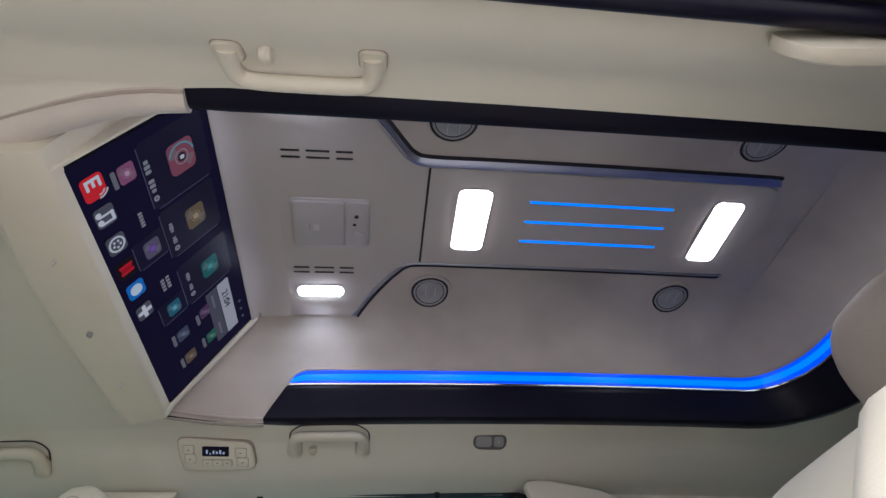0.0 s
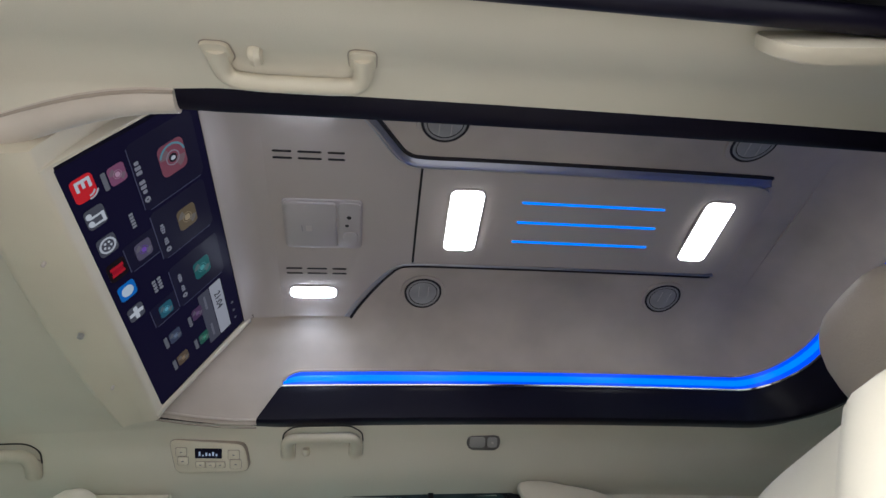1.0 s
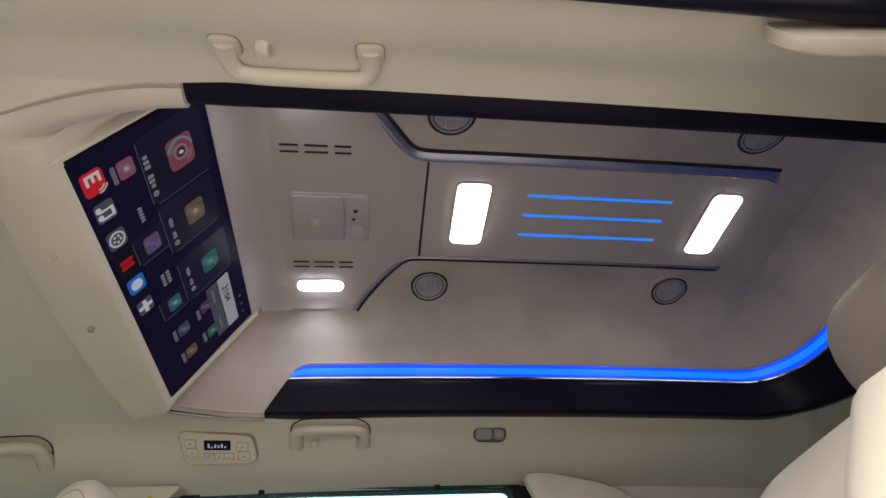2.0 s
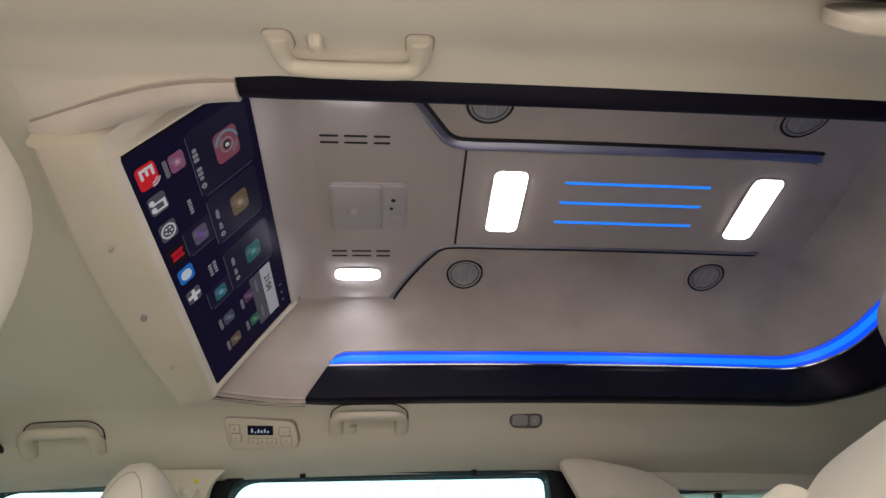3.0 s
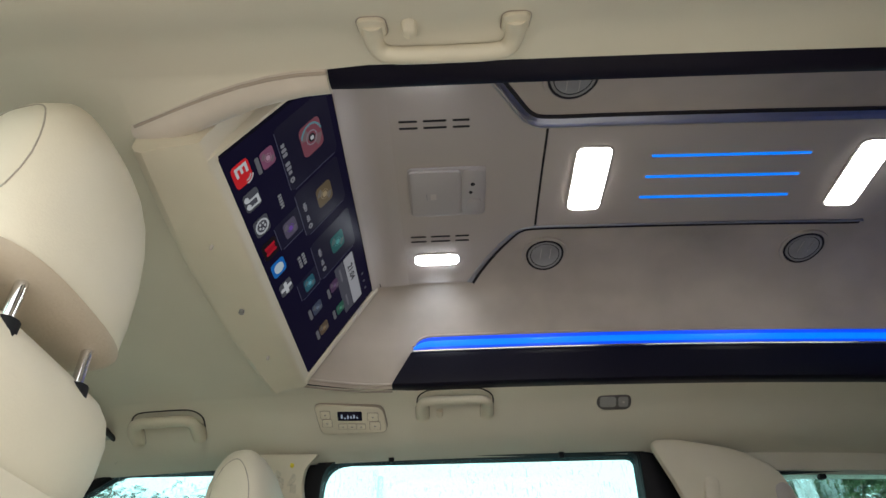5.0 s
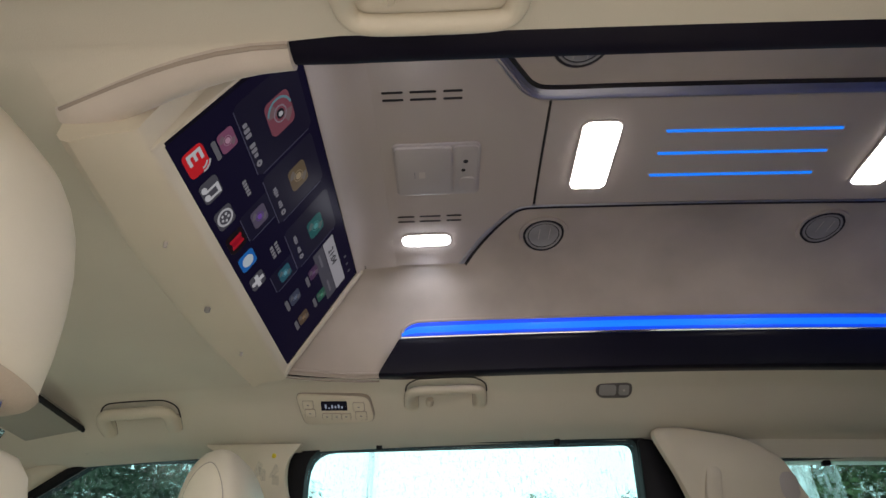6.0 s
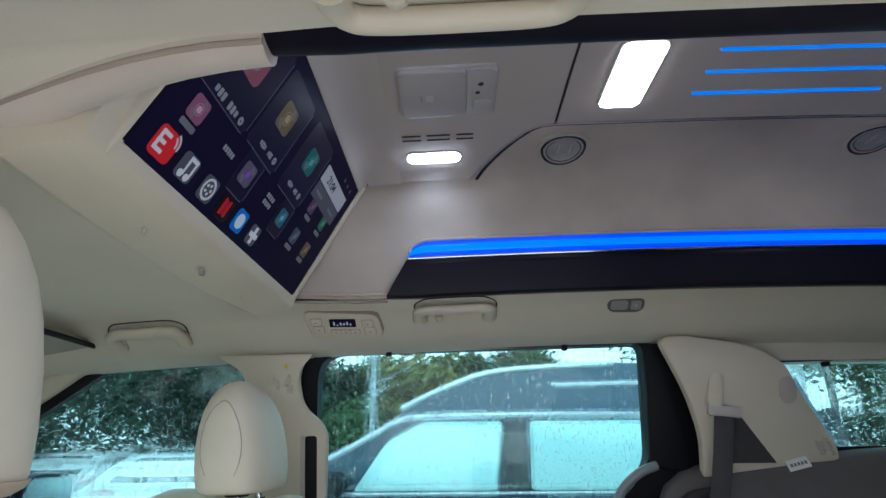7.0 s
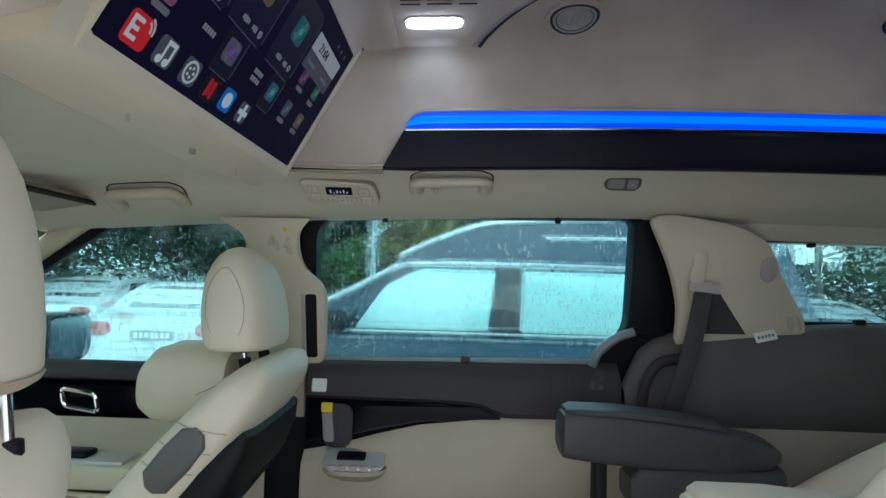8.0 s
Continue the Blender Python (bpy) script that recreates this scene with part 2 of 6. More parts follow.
def tube(path, radius, n=10, flat=1.0, bm=None, up=(0, 0, 1), caps=True):
    """A round bar along a path; flat squeezes it along up."""
    path = [Vector(p) for p in path]
    rings = []
    for i, p in enumerate(path):
        d = (path[min(i + 1, len(path) - 1)] - path[max(i - 1, 0)]).normalized()
        side = d.cross(Vector(up))
        side = side.normalized() if side.length > 1e-4 else Vector((1, 0, 0))
        top = side.cross(d).normalized()
        r = radius[i] if isinstance(radius, (list, tuple)) else radius
        rings.append([p + side * r * math.cos(2 * math.pi * k / n) + top * r * flat * math.sin(2 * math.pi * k / n) for k in range(n)])
    return loft(rings, caps=caps, bm=bm)


def smooth_path(points, steps=6):
    """A curve through the points (Catmull-Rom)."""
    p = [Vector(q) for q in points]
    p = [2 * p[0] - p[1]] + p + [2 * p[-1] - p[-2]]
    out = []
    for i in range(1, len(p) - 2):
        for k in range(steps):
            t = k / steps
            out.append(0.5 * (2 * p[i] + (p[i + 1] - p[i - 1]) * t + (2 * p[i - 1] - 5 * p[i] + 4 * p[i + 1] - p[i + 2]) * t * t
                              + (3 * p[i] - p[i - 1] - 3 * p[i + 1] + p[i + 2]) * t ** 3))
    return out + [p[-2]]


def soft_body(sections, n=28, power=2.6, bm=None):
    """A padded body: rings of a superellipse. A section is (middle, half-vector a, half-vector b)."""
    rings = []
    for mid, a, b in sections:
        mid, a, b = Vector(mid), Vector(a), Vector(b)
        ring = []
        for k in range(n):
            t = 2 * math.pi * k / n
            c, s = math.cos(t), math.sin(t)
            ring.append(mid + a * math.copysign(abs(c) ** (2 / power), c) + b * math.copysign(abs(s) ** (2 / power), s))
        rings.append(ring)
    return loft(rings, bm=bm)


def holed(outer, holes, place, depth):
    """A sheet in (x, z) with holes, put at place(x, z, w), w 0 and depth."""
    bm = bmesh.new()
    for pts in (outer, *holes):
        vs = [bm.verts.new((x, 0, z)) for x, z in pts]
        for i in range(len(vs)):
            bm.edges.new((vs[i - 1], vs[i]))
    bmesh.ops.triangle_fill(bm, use_beauty=True, use_dissolve=False, edges=bm.edges[:], normal=(0, -1, 0))
    out = bmesh.ops.extrude_face_region(bm, geom=bm.faces[:])
    moved = {v for v in out["geom"] if isinstance(v, bmesh.types.BMVert)}
    for v in bm.verts:
        v.co = place(v.co.x, v.co.z, depth if v in moved else 0.0)
    return bm


def round_corners(points, radii, n=5):
    """Fillets the corners of a closed 2D outline."""
    out = []
    count = len(points)
    for i, r in enumerate(radii):
        p, a, b = Vector(points[i]), Vector(points[i - 1]), Vector(points[(i + 1) % count])
        if r <= 0:
            out.append(tuple(p))
            continue
        u, v = (a - p).normalized(), (b - p).normalized()
        r = min(r, (a - p).length * 0.48, (b - p).length * 0.48)
        s, e = p + u * r, p + v * r
        for k in range(n + 1):
            t = k / n
            out.append(tuple((1 - t) ** 2 * s + 2 * t * (1 - t) * p + t * t * e))
    return out


# ---- roof: plan and section ----
def arch(x):
    """Rise of the roof along the car."""
    return 0.022 * (1 - ((x - 0.75) / 1.05) ** 2)


SIDE_IN = (0.0, 0.037, 0.047, 0.065, 0.100, 0.155, 0.200, 0.245)
REAR_IN = (0.0, 0.095, 0.105, 0.125, 0.155, 0.190, 0.220, 0.246)
TUB_Z = (1.597, 1.688, 1.735, 1.785, 1.835, 1.868, 1.881, 1.887)
HALF = 0.489


def tub_z(y):
    """Height of the raised ceiling at a distance from the middle, without the arch."""
    return float(np.interp(-abs(y), [-(HALF - 0) + s for s in SIDE_IN] + [0.0], list(TUB_Z) + [1.892]))


def plan():
    """Half of the raised ceiling's plan, from the front to the back: x, y and how the sides lean in."""
    pts = [(-0.640, 0.0, 1, 0), (-0.637, 0.12, 1, 0), (-0.628, 0.25, 1, 0), (-0.618, 0.33, 0.9, 0.3), (-0.603, 0.380, 0.6, 0.7), (-0.574, 0.408, 0.2, 1)]
    for k in range(7):
        x = -0.52 + 0.253 * k / 6
        pts.append((x, 0.424 + 0.063 * math.sin(math.pi / 2 * k / 6), 0, 1))
    for k in range(1, 28):
        pts.append((-0.267 + 1.347 * k / 27, HALF, 0, 1))
    for k in range(1, 13):
        a = math.pi / 2 * k / 12
        pts.append((1.08 + 0.25 * math.sin(a), 0.239 + 0.25 * math.cos(a), -math.sin(a), math.cos(a)))
    return pts + [(1.33, 0.12, -1, 0), (1.33, 0.0, -1, 0)]


def tub_point(p, level, sign):
    """A point of the raised ceiling's side: level 0 is its lower rim; fractions lie between the rings."""
    x, y, dx, dy = p
    s = float(np.interp(level, range(8), SIDE_IN))
    r = float(np.interp(level, range(8), REAR_IN))
    z = float(np.interp(level, range(8), TUB_Z))
    px = x + (dx * s if dx > 0 else dx * r)
    return Vector((px, sign * max(0.0, y - dy * s), z + arch(px)))


# ---- the raised ceiling ----
bm = bmesh.new()
for sign in (1, -1):
    rings = [[tub_point(p, lv, sign) for p in plan()] for lv in (0, 0.5, 1, 1.5, 2, 2.5, 3, 3.5, 4, 4.5, 5, 5.5, 6, 6.5, 7)]
    last = [Vector((v.x, 0, 1.892 + arch(v.x))) for v in rings[-1]]
    loft(rings + [last], closed=False, bm=bm)
bmesh.ops.remove_doubles(bm, verts=bm.verts, dist=0.0005)
structure("ceiling", bm, SUEDE, "raised ceiling lined with taupe suede", "ceiling", 60)

# outer roof over it
bm = bmesh.new()
rings = []
for k in range(19):
    x = -1.35 + 3.65 * k / 18
    top = 0.0 if x < -0.9 else 1.0 if x > -0.4 else (x + 0.9) / 0.5
    rings.append([Vector((x, 0.86 * math.sin(a), (1.60 + 0.38 * top * abs(math.cos(a)) ** 0.35))) for a in [radians(-90 + 12 * i) for i in range(16)]])
loft(rings, closed=False, bm=bm)
structure("roof", bm, MATT, "dark painted outer skin of the van roof", "roof", 60)


def low_z(y):
    """Lower headliner beside the raised part."""
    return float(np.interp(abs(y), (0.0, 0.40, 0.489, 0.505, 0.53, 0.56, 0.60, 0.64, 0.68, 0.735, 0.78), (1.587, 1.590, 1.596, 1.591, 1.586, 1.574, 1.543, 1.518, 1.505, 1.499, 1.497)))


def rim(x):
    """Inner edge of the lower headliner."""
    if x < -0.575 or x > 1.325:
        return 0.0
    if x < -0.267:
        return float(np.interp(x, (-0.575, -0.52, -0.40, -0.267), (0.407, 0.423, 0.466, 0.487)))
    return HALF if x < 1.08 else 0.239 + 0.25 * math.sqrt(max(0.0, 1 - ((x - 1.08) / 0.25) ** 2))


for sign, tag, edge in ((1, "right", 0.745), (-1, "left", 0.700)):
    xs = sorted([-1.30 + 0.05 * k for k in range(15)] + [-0.576, -0.574, -0.52, -0.5, -0.45, -0.4, -0.35, -0.3, -0.267]
                + [-0.2 + 0.1 * k for k in range(13)] + [1.08 + 0.25 * math.sin(math.pi / 2 * k / 10) for k in range(10)] + [1.324, 1.326, 1.4, 1.6, 1.8, 2.0, 2.2])
    rings = []
    for x in xs:
        inner = rim(x)
        ys = [inner + (0.489 - inner) * k / 4 for k in range(5)] + [0.497, 0.505, 0.53, 0.545, 0.56, 0.58, 0.60, 0.62, 0.64, 0.66, 0.68, edge]
        if inner > 0.45:
            ys[:5] = [inner + (0.489 - inner) * k / 4 for k in range(5)]
        rings.append([Vector((x, sign * y, low_z(y) + arch(x))) for y in ys])
    structure("headliner_" + tag, loft(rings, closed=False), CLOTH, "cream woven cloth headliner along the roof edge", "headliner", 60)


# ---- black rail, chrome bead and light strip round the raised ceiling ----
def rail_frame(p, sign):
    a, b = tub_point(p, 0, sign), tub_point(p, 1, sign)
    inward = Vector((p[2] * 0.9, -sign * p[3], 0)).normalized()
    e = (b - a).normalized()
    n = (inward - e * inward.dot(e)).normalized()
    return a, b, n


right_run = [(p, 1) for p in plan() if p[0] > -0.262]
left_run = [(p, -1) for p in plan() if p[0] > -0.262]
whole = left_run + right_run[::-1][1:]


def run_points(make):
    return [make(p, s) for p, s in whole]


def rail_ring(p, sign):
    a, b, n = rail_frame(p, sign)
    sec = []
    for t, out in ((-0.06, -0.012), (-0.05, -0.004), (0.0, 0.014), (0.04, 0.025), (0.11, 0.031), (0.25, 0.030), (0.5, 0.026), (0.8, 0.021), (0.94, 0.019), (0.98, 0.015), (1.0, -0.002)):
        q = a.lerp(b, t) + n * out
        sec.append(q)
    return sec


rings = run_points(rail_ring)
first = [q.copy() for q in rings[0]]
last = [q.copy() for q in rings[-1]]
for ring in (first, last):
    for k, q in enumerate(ring):
        q.x = -0.267 + 0.053 * max(0.0, min(1.0, (q.z - 1.597) / 0.091))
for ring in (rings[0], rings[-1]):
    for q in ring:
        q.x = max(q.x, -0.205)
end_a = [q.lerp(first[4], 0.0) - rail_frame(*whole[0])[2] * 0.012 for q in first]
end_b = [q - rail_frame(*whole[-1])[2] * 0.012 for q in last]
structure("rail_trim", loft([end_a, first] + rings + [last, end_b], closed=False), BLACK, "gloss black rail round the raised ceiling", "trim")

bead = thing("ceiling_light_strip", (0.5, 0.45, 1.70), "ambient blue light strip above a chrome bead round the ceiling", "light strip")
visible = [((x, HALF, 0, 1), -1) for x in (-0.212, -0.206, -0.198, -0.186, -0.170)] + [(p, s) for p, s in whole if p[0] > -0.165]
visible += [((x, HALF, 0, 1), 1) for x in (-0.170, -0.186, -0.198, -0.206, -0.212)]


def bead_point(p, s, level, out):
    a, b, n = rail_frame(p, s)
    return tub_point(p, level, s) + n * out


part("bead", tube([bead_point(p, s, 1.01, 0.0175) for p, s in visible], 0.0032, 8), CHROME, bead, "polished chrome bead")


def strip_level(x, level):
    """The strip starts with a rounded upper corner behind the suede lip."""
    t = min(1.0, max(0.0, (x + 0.214) / 0.055))
    return 1.0 + (level - 1.0) * (0.12 + 0.88 * math.sqrt(1 - (1 - t) ** 2))


for name, l0, l1, mat in (("diffuser", 1.00, 1.28, BLUE), ("core", 1.28, 1.64, BLUECORE), ("diffuser", 1.64, 1.90, BLUE)):
    rings = []
    for p, s in visible:
        lo, hi = strip_level(p[0], l0), strip_level(p[0], l1)
        rings.append([bead_point(p, s, lo, 0.004), bead_point(p, s, (lo + hi) / 2, 0.0055), bead_point(p, s, hi, 0.004)])
    part(name, loft(rings, closed=False), mat, bead, "blue glowing diffuser")

# suede lip over the strip
lip_run = [bead_point(p, s, strip_level(p[0], 1.93), 0.003) for p, s in visible]
structure("lip_trim", tube(lip_run, 0.0045, 8), SUEDE, "soft suede lip above the light strip", "trim")

# padded suede edges beside the monitor, with the dark joint to the headliner
for sign in (1, -1):
    pts = [p for p in plan() if 0.385 < p[1] and p[0] < -0.25]
    path, rad, seam = [], [], []
    for k, p in enumerate(pts):
        t = k / (len(pts) - 1)
        fat = (0.0285 - 0.0075 * t if sign < 0 else 0.004) * (0.85 if k == 0 and sign < 0 else 1.0)
        base = tub_point(p, 0.10, sign)
        path.append(base + Vector((0, -sign * (0.012 if sign < 0 else 0.004), -0.006 if sign < 0 else 0.0)))
        rad.append(fat)
        seam.append(Vector((base.x, base.y + sign * (fat * 0.95 - (0.0143 if sign < 0 else 0.002)), low_z(0.40) + arch(base.x) - 0.0015)))
    if sign < 0:
        path.insert(0, path[0] + Vector((-0.010, 0.004, 0.006)))
        rad.insert(0, 0.012)
    # The left edge is given a paler suede than the right.
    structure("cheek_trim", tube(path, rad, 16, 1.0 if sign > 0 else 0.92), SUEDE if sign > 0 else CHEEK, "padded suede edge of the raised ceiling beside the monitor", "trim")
    structure("cheek_joint", tube(seam, 0.0028, 8), TAUPE, "dark joint between the suede edge and the headliner", "trim")


# ---- things under the raised ceiling ----
def ceiling_at(x, y, drop=0.0):
    return Vector((x, y, tub_z(y) + arch(x) - drop))


def conform(xs, half, drop, thick, count=28, middle=0.0):
    """A plate that follows the ceiling; half(x) is its half-width."""
    rings = []
    for x in xs:
        h = half(x)
        ys = [middle + h * (2 * k / count - 1) for k in range(count + 1)]
        under = [ceiling_at(x, y, drop + thick) for y in ys]
        upper = [ceiling_at(x, y, drop - 0.002) for y in reversed(ys)]
        rings.append(under + upper)
    return loft(rings)


def front_half(x):
    return float(np.interp(x, (-0.40, -0.057, -0.050, 0.060, 0.085, 0.113), (0.346, 0.346, 0.340, 0.186, 0.164, 0.156)))


def rear_half(x):
    return 0.155 if x < 0.93 else 0.155 - 0.03 * ((x - 0.93) / 0.05) ** 2


console = thing("overhead_console", (0.3, 0, 1.90), "taupe overhead console with aluminium side trims on the ceiling", "overhead console")
part("front_panel", conform([-0.28, -0.2, -0.1, -0.06, -0.05, -0.02, 0.02, 0.06, 0.07, 0.085, 0.1, 0.113], front_half, 0.0, 0.014), PANEL, console, "taupe front panel with vents")
part("rear_panel", conform([0.119, 0.2, 0.3, 0.4, 0.5, 0.6, 0.7, 0.8, 0.88, 0.93, 0.95, 0.965, 0.975, 0.98], rear_half, 0.0, 0.014), PANEL, console, "taupe rear panel with lamps")
part("seam", conform([0.1125, 0.1195], lambda x: 0.156, 0.0, 0.010, 12), GAP, console, "dark joint")
for sign in (1, -1):
    run = smooth_path([(-0.052, 0.352), (-0.036, 0.330), (0.045, 0.214), (0.078, 0.178), (0.120, 0.168), (0.25, 0.168), (0.5, 0.168), (0.75, 0.168), (0.93, 0.168), (0.958, 0.166)], 6)
    rings, dark = [], []
    for i, q in enumerate(run):
        d = (run[min(i + 1, len(run) - 1)] - run[max(i - 1, 0)]).normalized()
        side = Vector((-d.y, d.x))
        w = 0.0105 * (1.0 if i < len(run) - 4 else 0.6)
        rings.append([ceiling_at(q.x + side.x * a * w, sign * (q.y + side.y * a * w), h) for a, h in ((-1.15, -0.002), (-1.1, 0.0150), (-0.95, 0.0162), (-0.75, 0.0160), (-0.70, 0.0145), (-0.1, 0.0095), (-0.02, 0.0098), (0.75, 0.003), (0.8, 0.004), (0.95, 0.002), (1.0, -0.002))])
        dark.append([ceiling_at(q.x + side.x * a, sign * (q.y + side.y * a), h) for a, h in ((0.006, 0.0045), (0.0135, 0.0045), (0.0140, -0.002))])
    part("side_trim", loft(rings, closed=False), BRUSHED, console, "brushed aluminium trim")
    part("shadow_gap", loft(dark, closed=False), GAP, console, "dark joint")
for sign in (1, -1):
    y0 = -0.179 if sign < 0 else 0.191
    for row in (-0.009, 0.009):
        for a, b in ((-0.209, -0.168), (-0.156, -0.105), (-0.092, -0.055)):
            y = y0 + row
            pts = rrect(b - a, 0.0052, 0.0026, 3)
            part("vent_slot", slab(pts, lambda u, v, w, a=a, b=b, y=y: ceiling_at((a + b) / 2 + u, y + v, 0.0135 + w), 0.0015), GAP, console)


def ceiling_lamp(cx, cy, w, h, r, mat, label, drop=0.0135):
    lamp = thing("ceiling_lamp", ceiling_at(cx, cy, 0.01), label, "ceiling lamp", "ceiling lamps")
    part("frame", slab(rrect(w + 0.008, h + 0.008, r + 0.003), lambda u, v, d: ceiling_at(cx + u, cy + v, drop + d), 0.003, 0.001), PALE, lamp)
    part("diffuser", slab(rrect(w, h, r), lambda u, v, d: ceiling_at(cx + u, cy + v, drop + 0.002 + d), 0.004, 0.0015), mat, lamp, "glowing white diffuser")
    return lamp


ceiling_lamp(0.230, 0.000, 0.079, 0.196, 0.016, WHITEGLOW, "bright white oblong reading lamp in the overhead console")
ceiling_lamp(0.862, 0.000, 0.073, 0.202, 0.016, WHITEGLOW, "bright white oblong reading lamp at the console's rear end")
for sign in (1, -1):
    ceiling_lamp(-0.143, 0.269 if sign > 0 else -0.304, 0.120, 0.034, 0.016, DOMEGLOW, "small glowing white dome lamp in the front console panel")
# Spots added below the dome lamps to make the glow on the suede.
for sign in (1, -1):
    beam = bpy.data.lights.new("dome_glow_spot", "SPOT")
    beam.energy, beam.spot_size, beam.spot_blend = 0.42, radians(100), 1.0
    beam.shadow_soft_size = 0.02
    beam.color = (0.72, 0.83, 1.0)
    y = sign * 0.285
    new("dome_glow_spot", beam).matrix_basis = look(ceiling_at(-0.143, y, 0.055), ceiling_at(-0.143, y, 0.055) + Vector((0, sign * 0.13, -0.030)))
for y in (-0.068, -0.003, 0.063):
    strip = thing("accent_strip", ceiling_at(0.545, y, 0.01), "thin blue light line set in the console", "light strip", "accent lines on the console")
    part("groove", slab(rrect(0.370, 0.010, 0.005), lambda u, v, d, y=y: ceiling_at(0.545 + u, y + v, 0.0135 + d), 0.0012), PALE, strip)
    part("light", slab(rrect(0.362, 0.0062, 0.0031), lambda u, v, d, y=y: ceiling_at(0.545 + u, y + v, 0.0140 + d), 0.003, 0.001), BLUECORE, strip, "blue glowing line")

for cx, cy in ((0.154, 0.276), (0.155, -0.276), (0.855, 0.268), (0.857, -0.272)):
    sp = thing("ceiling_speaker", ceiling_at(cx, cy, 0.0), "round grey ceiling speaker in a beige ring", "speaker", "ceiling speakers")

    def disc(r0, r1, d0, d1, n=40, cx=cx, cy=cy):
        r0, r1 = 1.07 * r0, 1.07 * r1
        rings = []
        for r, d in ((r0, d0), (r0 + (r1 - r0) * 0.15, d1), (r0 + (r1 - r0) * 0.85, d1), (r1, d0)):
            rings.append([ceiling_at(cx + r * math.cos(2 * math.pi * k / n), cy + r * math.sin(2 * math.pi * k / n), d) for k in range(n)])
        return loft(rings, caps=False)

    part("outer_ring", disc(0.0475, 0.0585, -0.001, 0.0055), SUEDE, sp)
    part("dark_ring", disc(0.0425, 0.0490, -0.001, 0.0060), GAP, sp, "dark joint")
    part("inner_ring", disc(0.037, 0.0435, -0.001, 0.007), GREYB, sp)
    part("inner_joint", disc(0.0345, 0.038, -0.001, 0.006), GAP, sp, "dark joint")
    n = 40
    part("grille", loft([[ceiling_at(cx + r * math.cos(2 * math.pi * k / n), cy + r * math.sin(2 * math.pi * k / n), d) for k in range(n)] for r, d in ((0.0385, 0.0), (0.038, 0.006), (0.02, 0.0075), (0.001, 0.008))]), GRILLE, sp, "grey cloth grille")
    for off in (-0.012, 0.014):
        part("rib", box(ceiling_at(cx + off, cy, 0.0088) - Vector((0.0007, 0.028, 0.0006)), ceiling_at(cx + off, cy, 0.0088) + Vector((0.0007, 0.028, 0.0006)), 0), PALE, sp)

# receiver box on the front panel
rx = thing("control_box", ceiling_at(-0.11, 0.024, 0.01), "pale grey plastic control box with a lid on the console", "control box")
part("base", slab(rrect(0.186, 0.156, 0.012), lambda u, v, d: ceiling_at(-0.109 + u, 0.024 + v, 0.0135 + d), 0.006, 0.003), BOXP, rx)
part("lid", slab(rrect(0.122, 0.146, 0.010), lambda u, v, d: ceiling_at(-0.137 + u, 0.024 + v, 0.017 + d), 0.009, 0.004), BOXP, rx)
part("face", slab(rrect(0.054, 0.146, 0.012), lambda u, v, d: ceiling_at(-0.046 + u, 0.024 + v, 0.017 + d), 0.006, 0.003), BOXP, rx)
for u, v, r in ((-0.047, -0.005, 0.0055), (-0.052, 0.021, 0.0045)):
    part("hole", slab(rrect(2 * r, 2 * r, r, 5), lambda a, b, d, u=u, v=v: ceiling_at(u + a, v + b, 0.0233 + d), 0.001), GAP, rx)
part("knob", slab(rrect(0.036, 0.040, 0.012), lambda a, b, d: ceiling_at(-0.043 + a, 0.062 + b, 0.0225 + d), 0.005, 0.003), BOXP, rx)
for u in (-0.158, -0.142):
    part("mark", slab(rrect(0.0016 if u < -0.15 else 0.014, 0.026, 0.0006, 2), lambda a, b, d, u=u: ceiling_at(u + a, 0.026 + b, 0.0262 + d), 0.0008), INK if u < -0.15 else PALE, rx)


# ---- monitor ----
S_LOW, S_TOP = Vector((-0.472, 0, 1.566)), Vector((-0.327, 0, 1.827))
S_UP = (S_TOP - S_LOW).normalized()
S_OUT = Vector((S_UP.z, 0, -S_UP.x))


def on_screen(y, v, w):
    """A place on the monitor: across, up from its lower edge, and out of its face."""
    return S_LOW + Vector((0, y, 0)) + S_UP * v + S_OUT * w


housing = thing("monitor_housing", (-0.50, 0, 1.55), "cream padded housing of the overhead monitor", "monitor housing")
ys = [-0.398 + 0.776 * k / 20 for k in range(21)]
rings = []
for y in ys:
    lip = on_screen(y, -0.012, 0.004)
    nose = Vector((-0.590 + 0.0135 * y + 0.16 * y * y, y, 1.5335))
    ring = [on_screen(y, -0.002, 0.0025), on_screen(y, -0.008, 0.0045), lip, lip + Vector((-0.006, 0, -0.004)), lip + Vector((-0.03, 0, -0.0085)),
            lip.lerp(nose, 0.6), nose + Vector((0.016, 0, -0.002)), nose + Vector((0.004, 0, 0.002)), nose + Vector((-0.004, 0, 0.012)), Vector((nose.x - 0.006, y, 1.62)),
            Vector((-0.63, y, 1.86)), on_screen(y, 0.36, -0.05)]
    rings.append(ring)
part("lower_cover", loft(rings), BEIGE, housing, "cream lower cover with screws")
for name, lo, hi in (("side_frame", -0.364, -0.3535), ("side_frame", 0.3535, 0.372)):
    rings = []
    for v in [-0.012 + 0.33 * k / 12 for k in range(13)]:
        t = 1.0 - 0.02 * v
        rings.append([on_screen(a * t, v, w) for a, w in ((lo, -0.03), (lo, 0.002), (lo * 0.75 + hi * 0.25, 0.0055), (lo * 0.25 + hi * 0.75, 0.0055), (hi, 0.002), (hi, -0.03))])
    part(name, loft(rings), BEIGE, housing)
rings = []
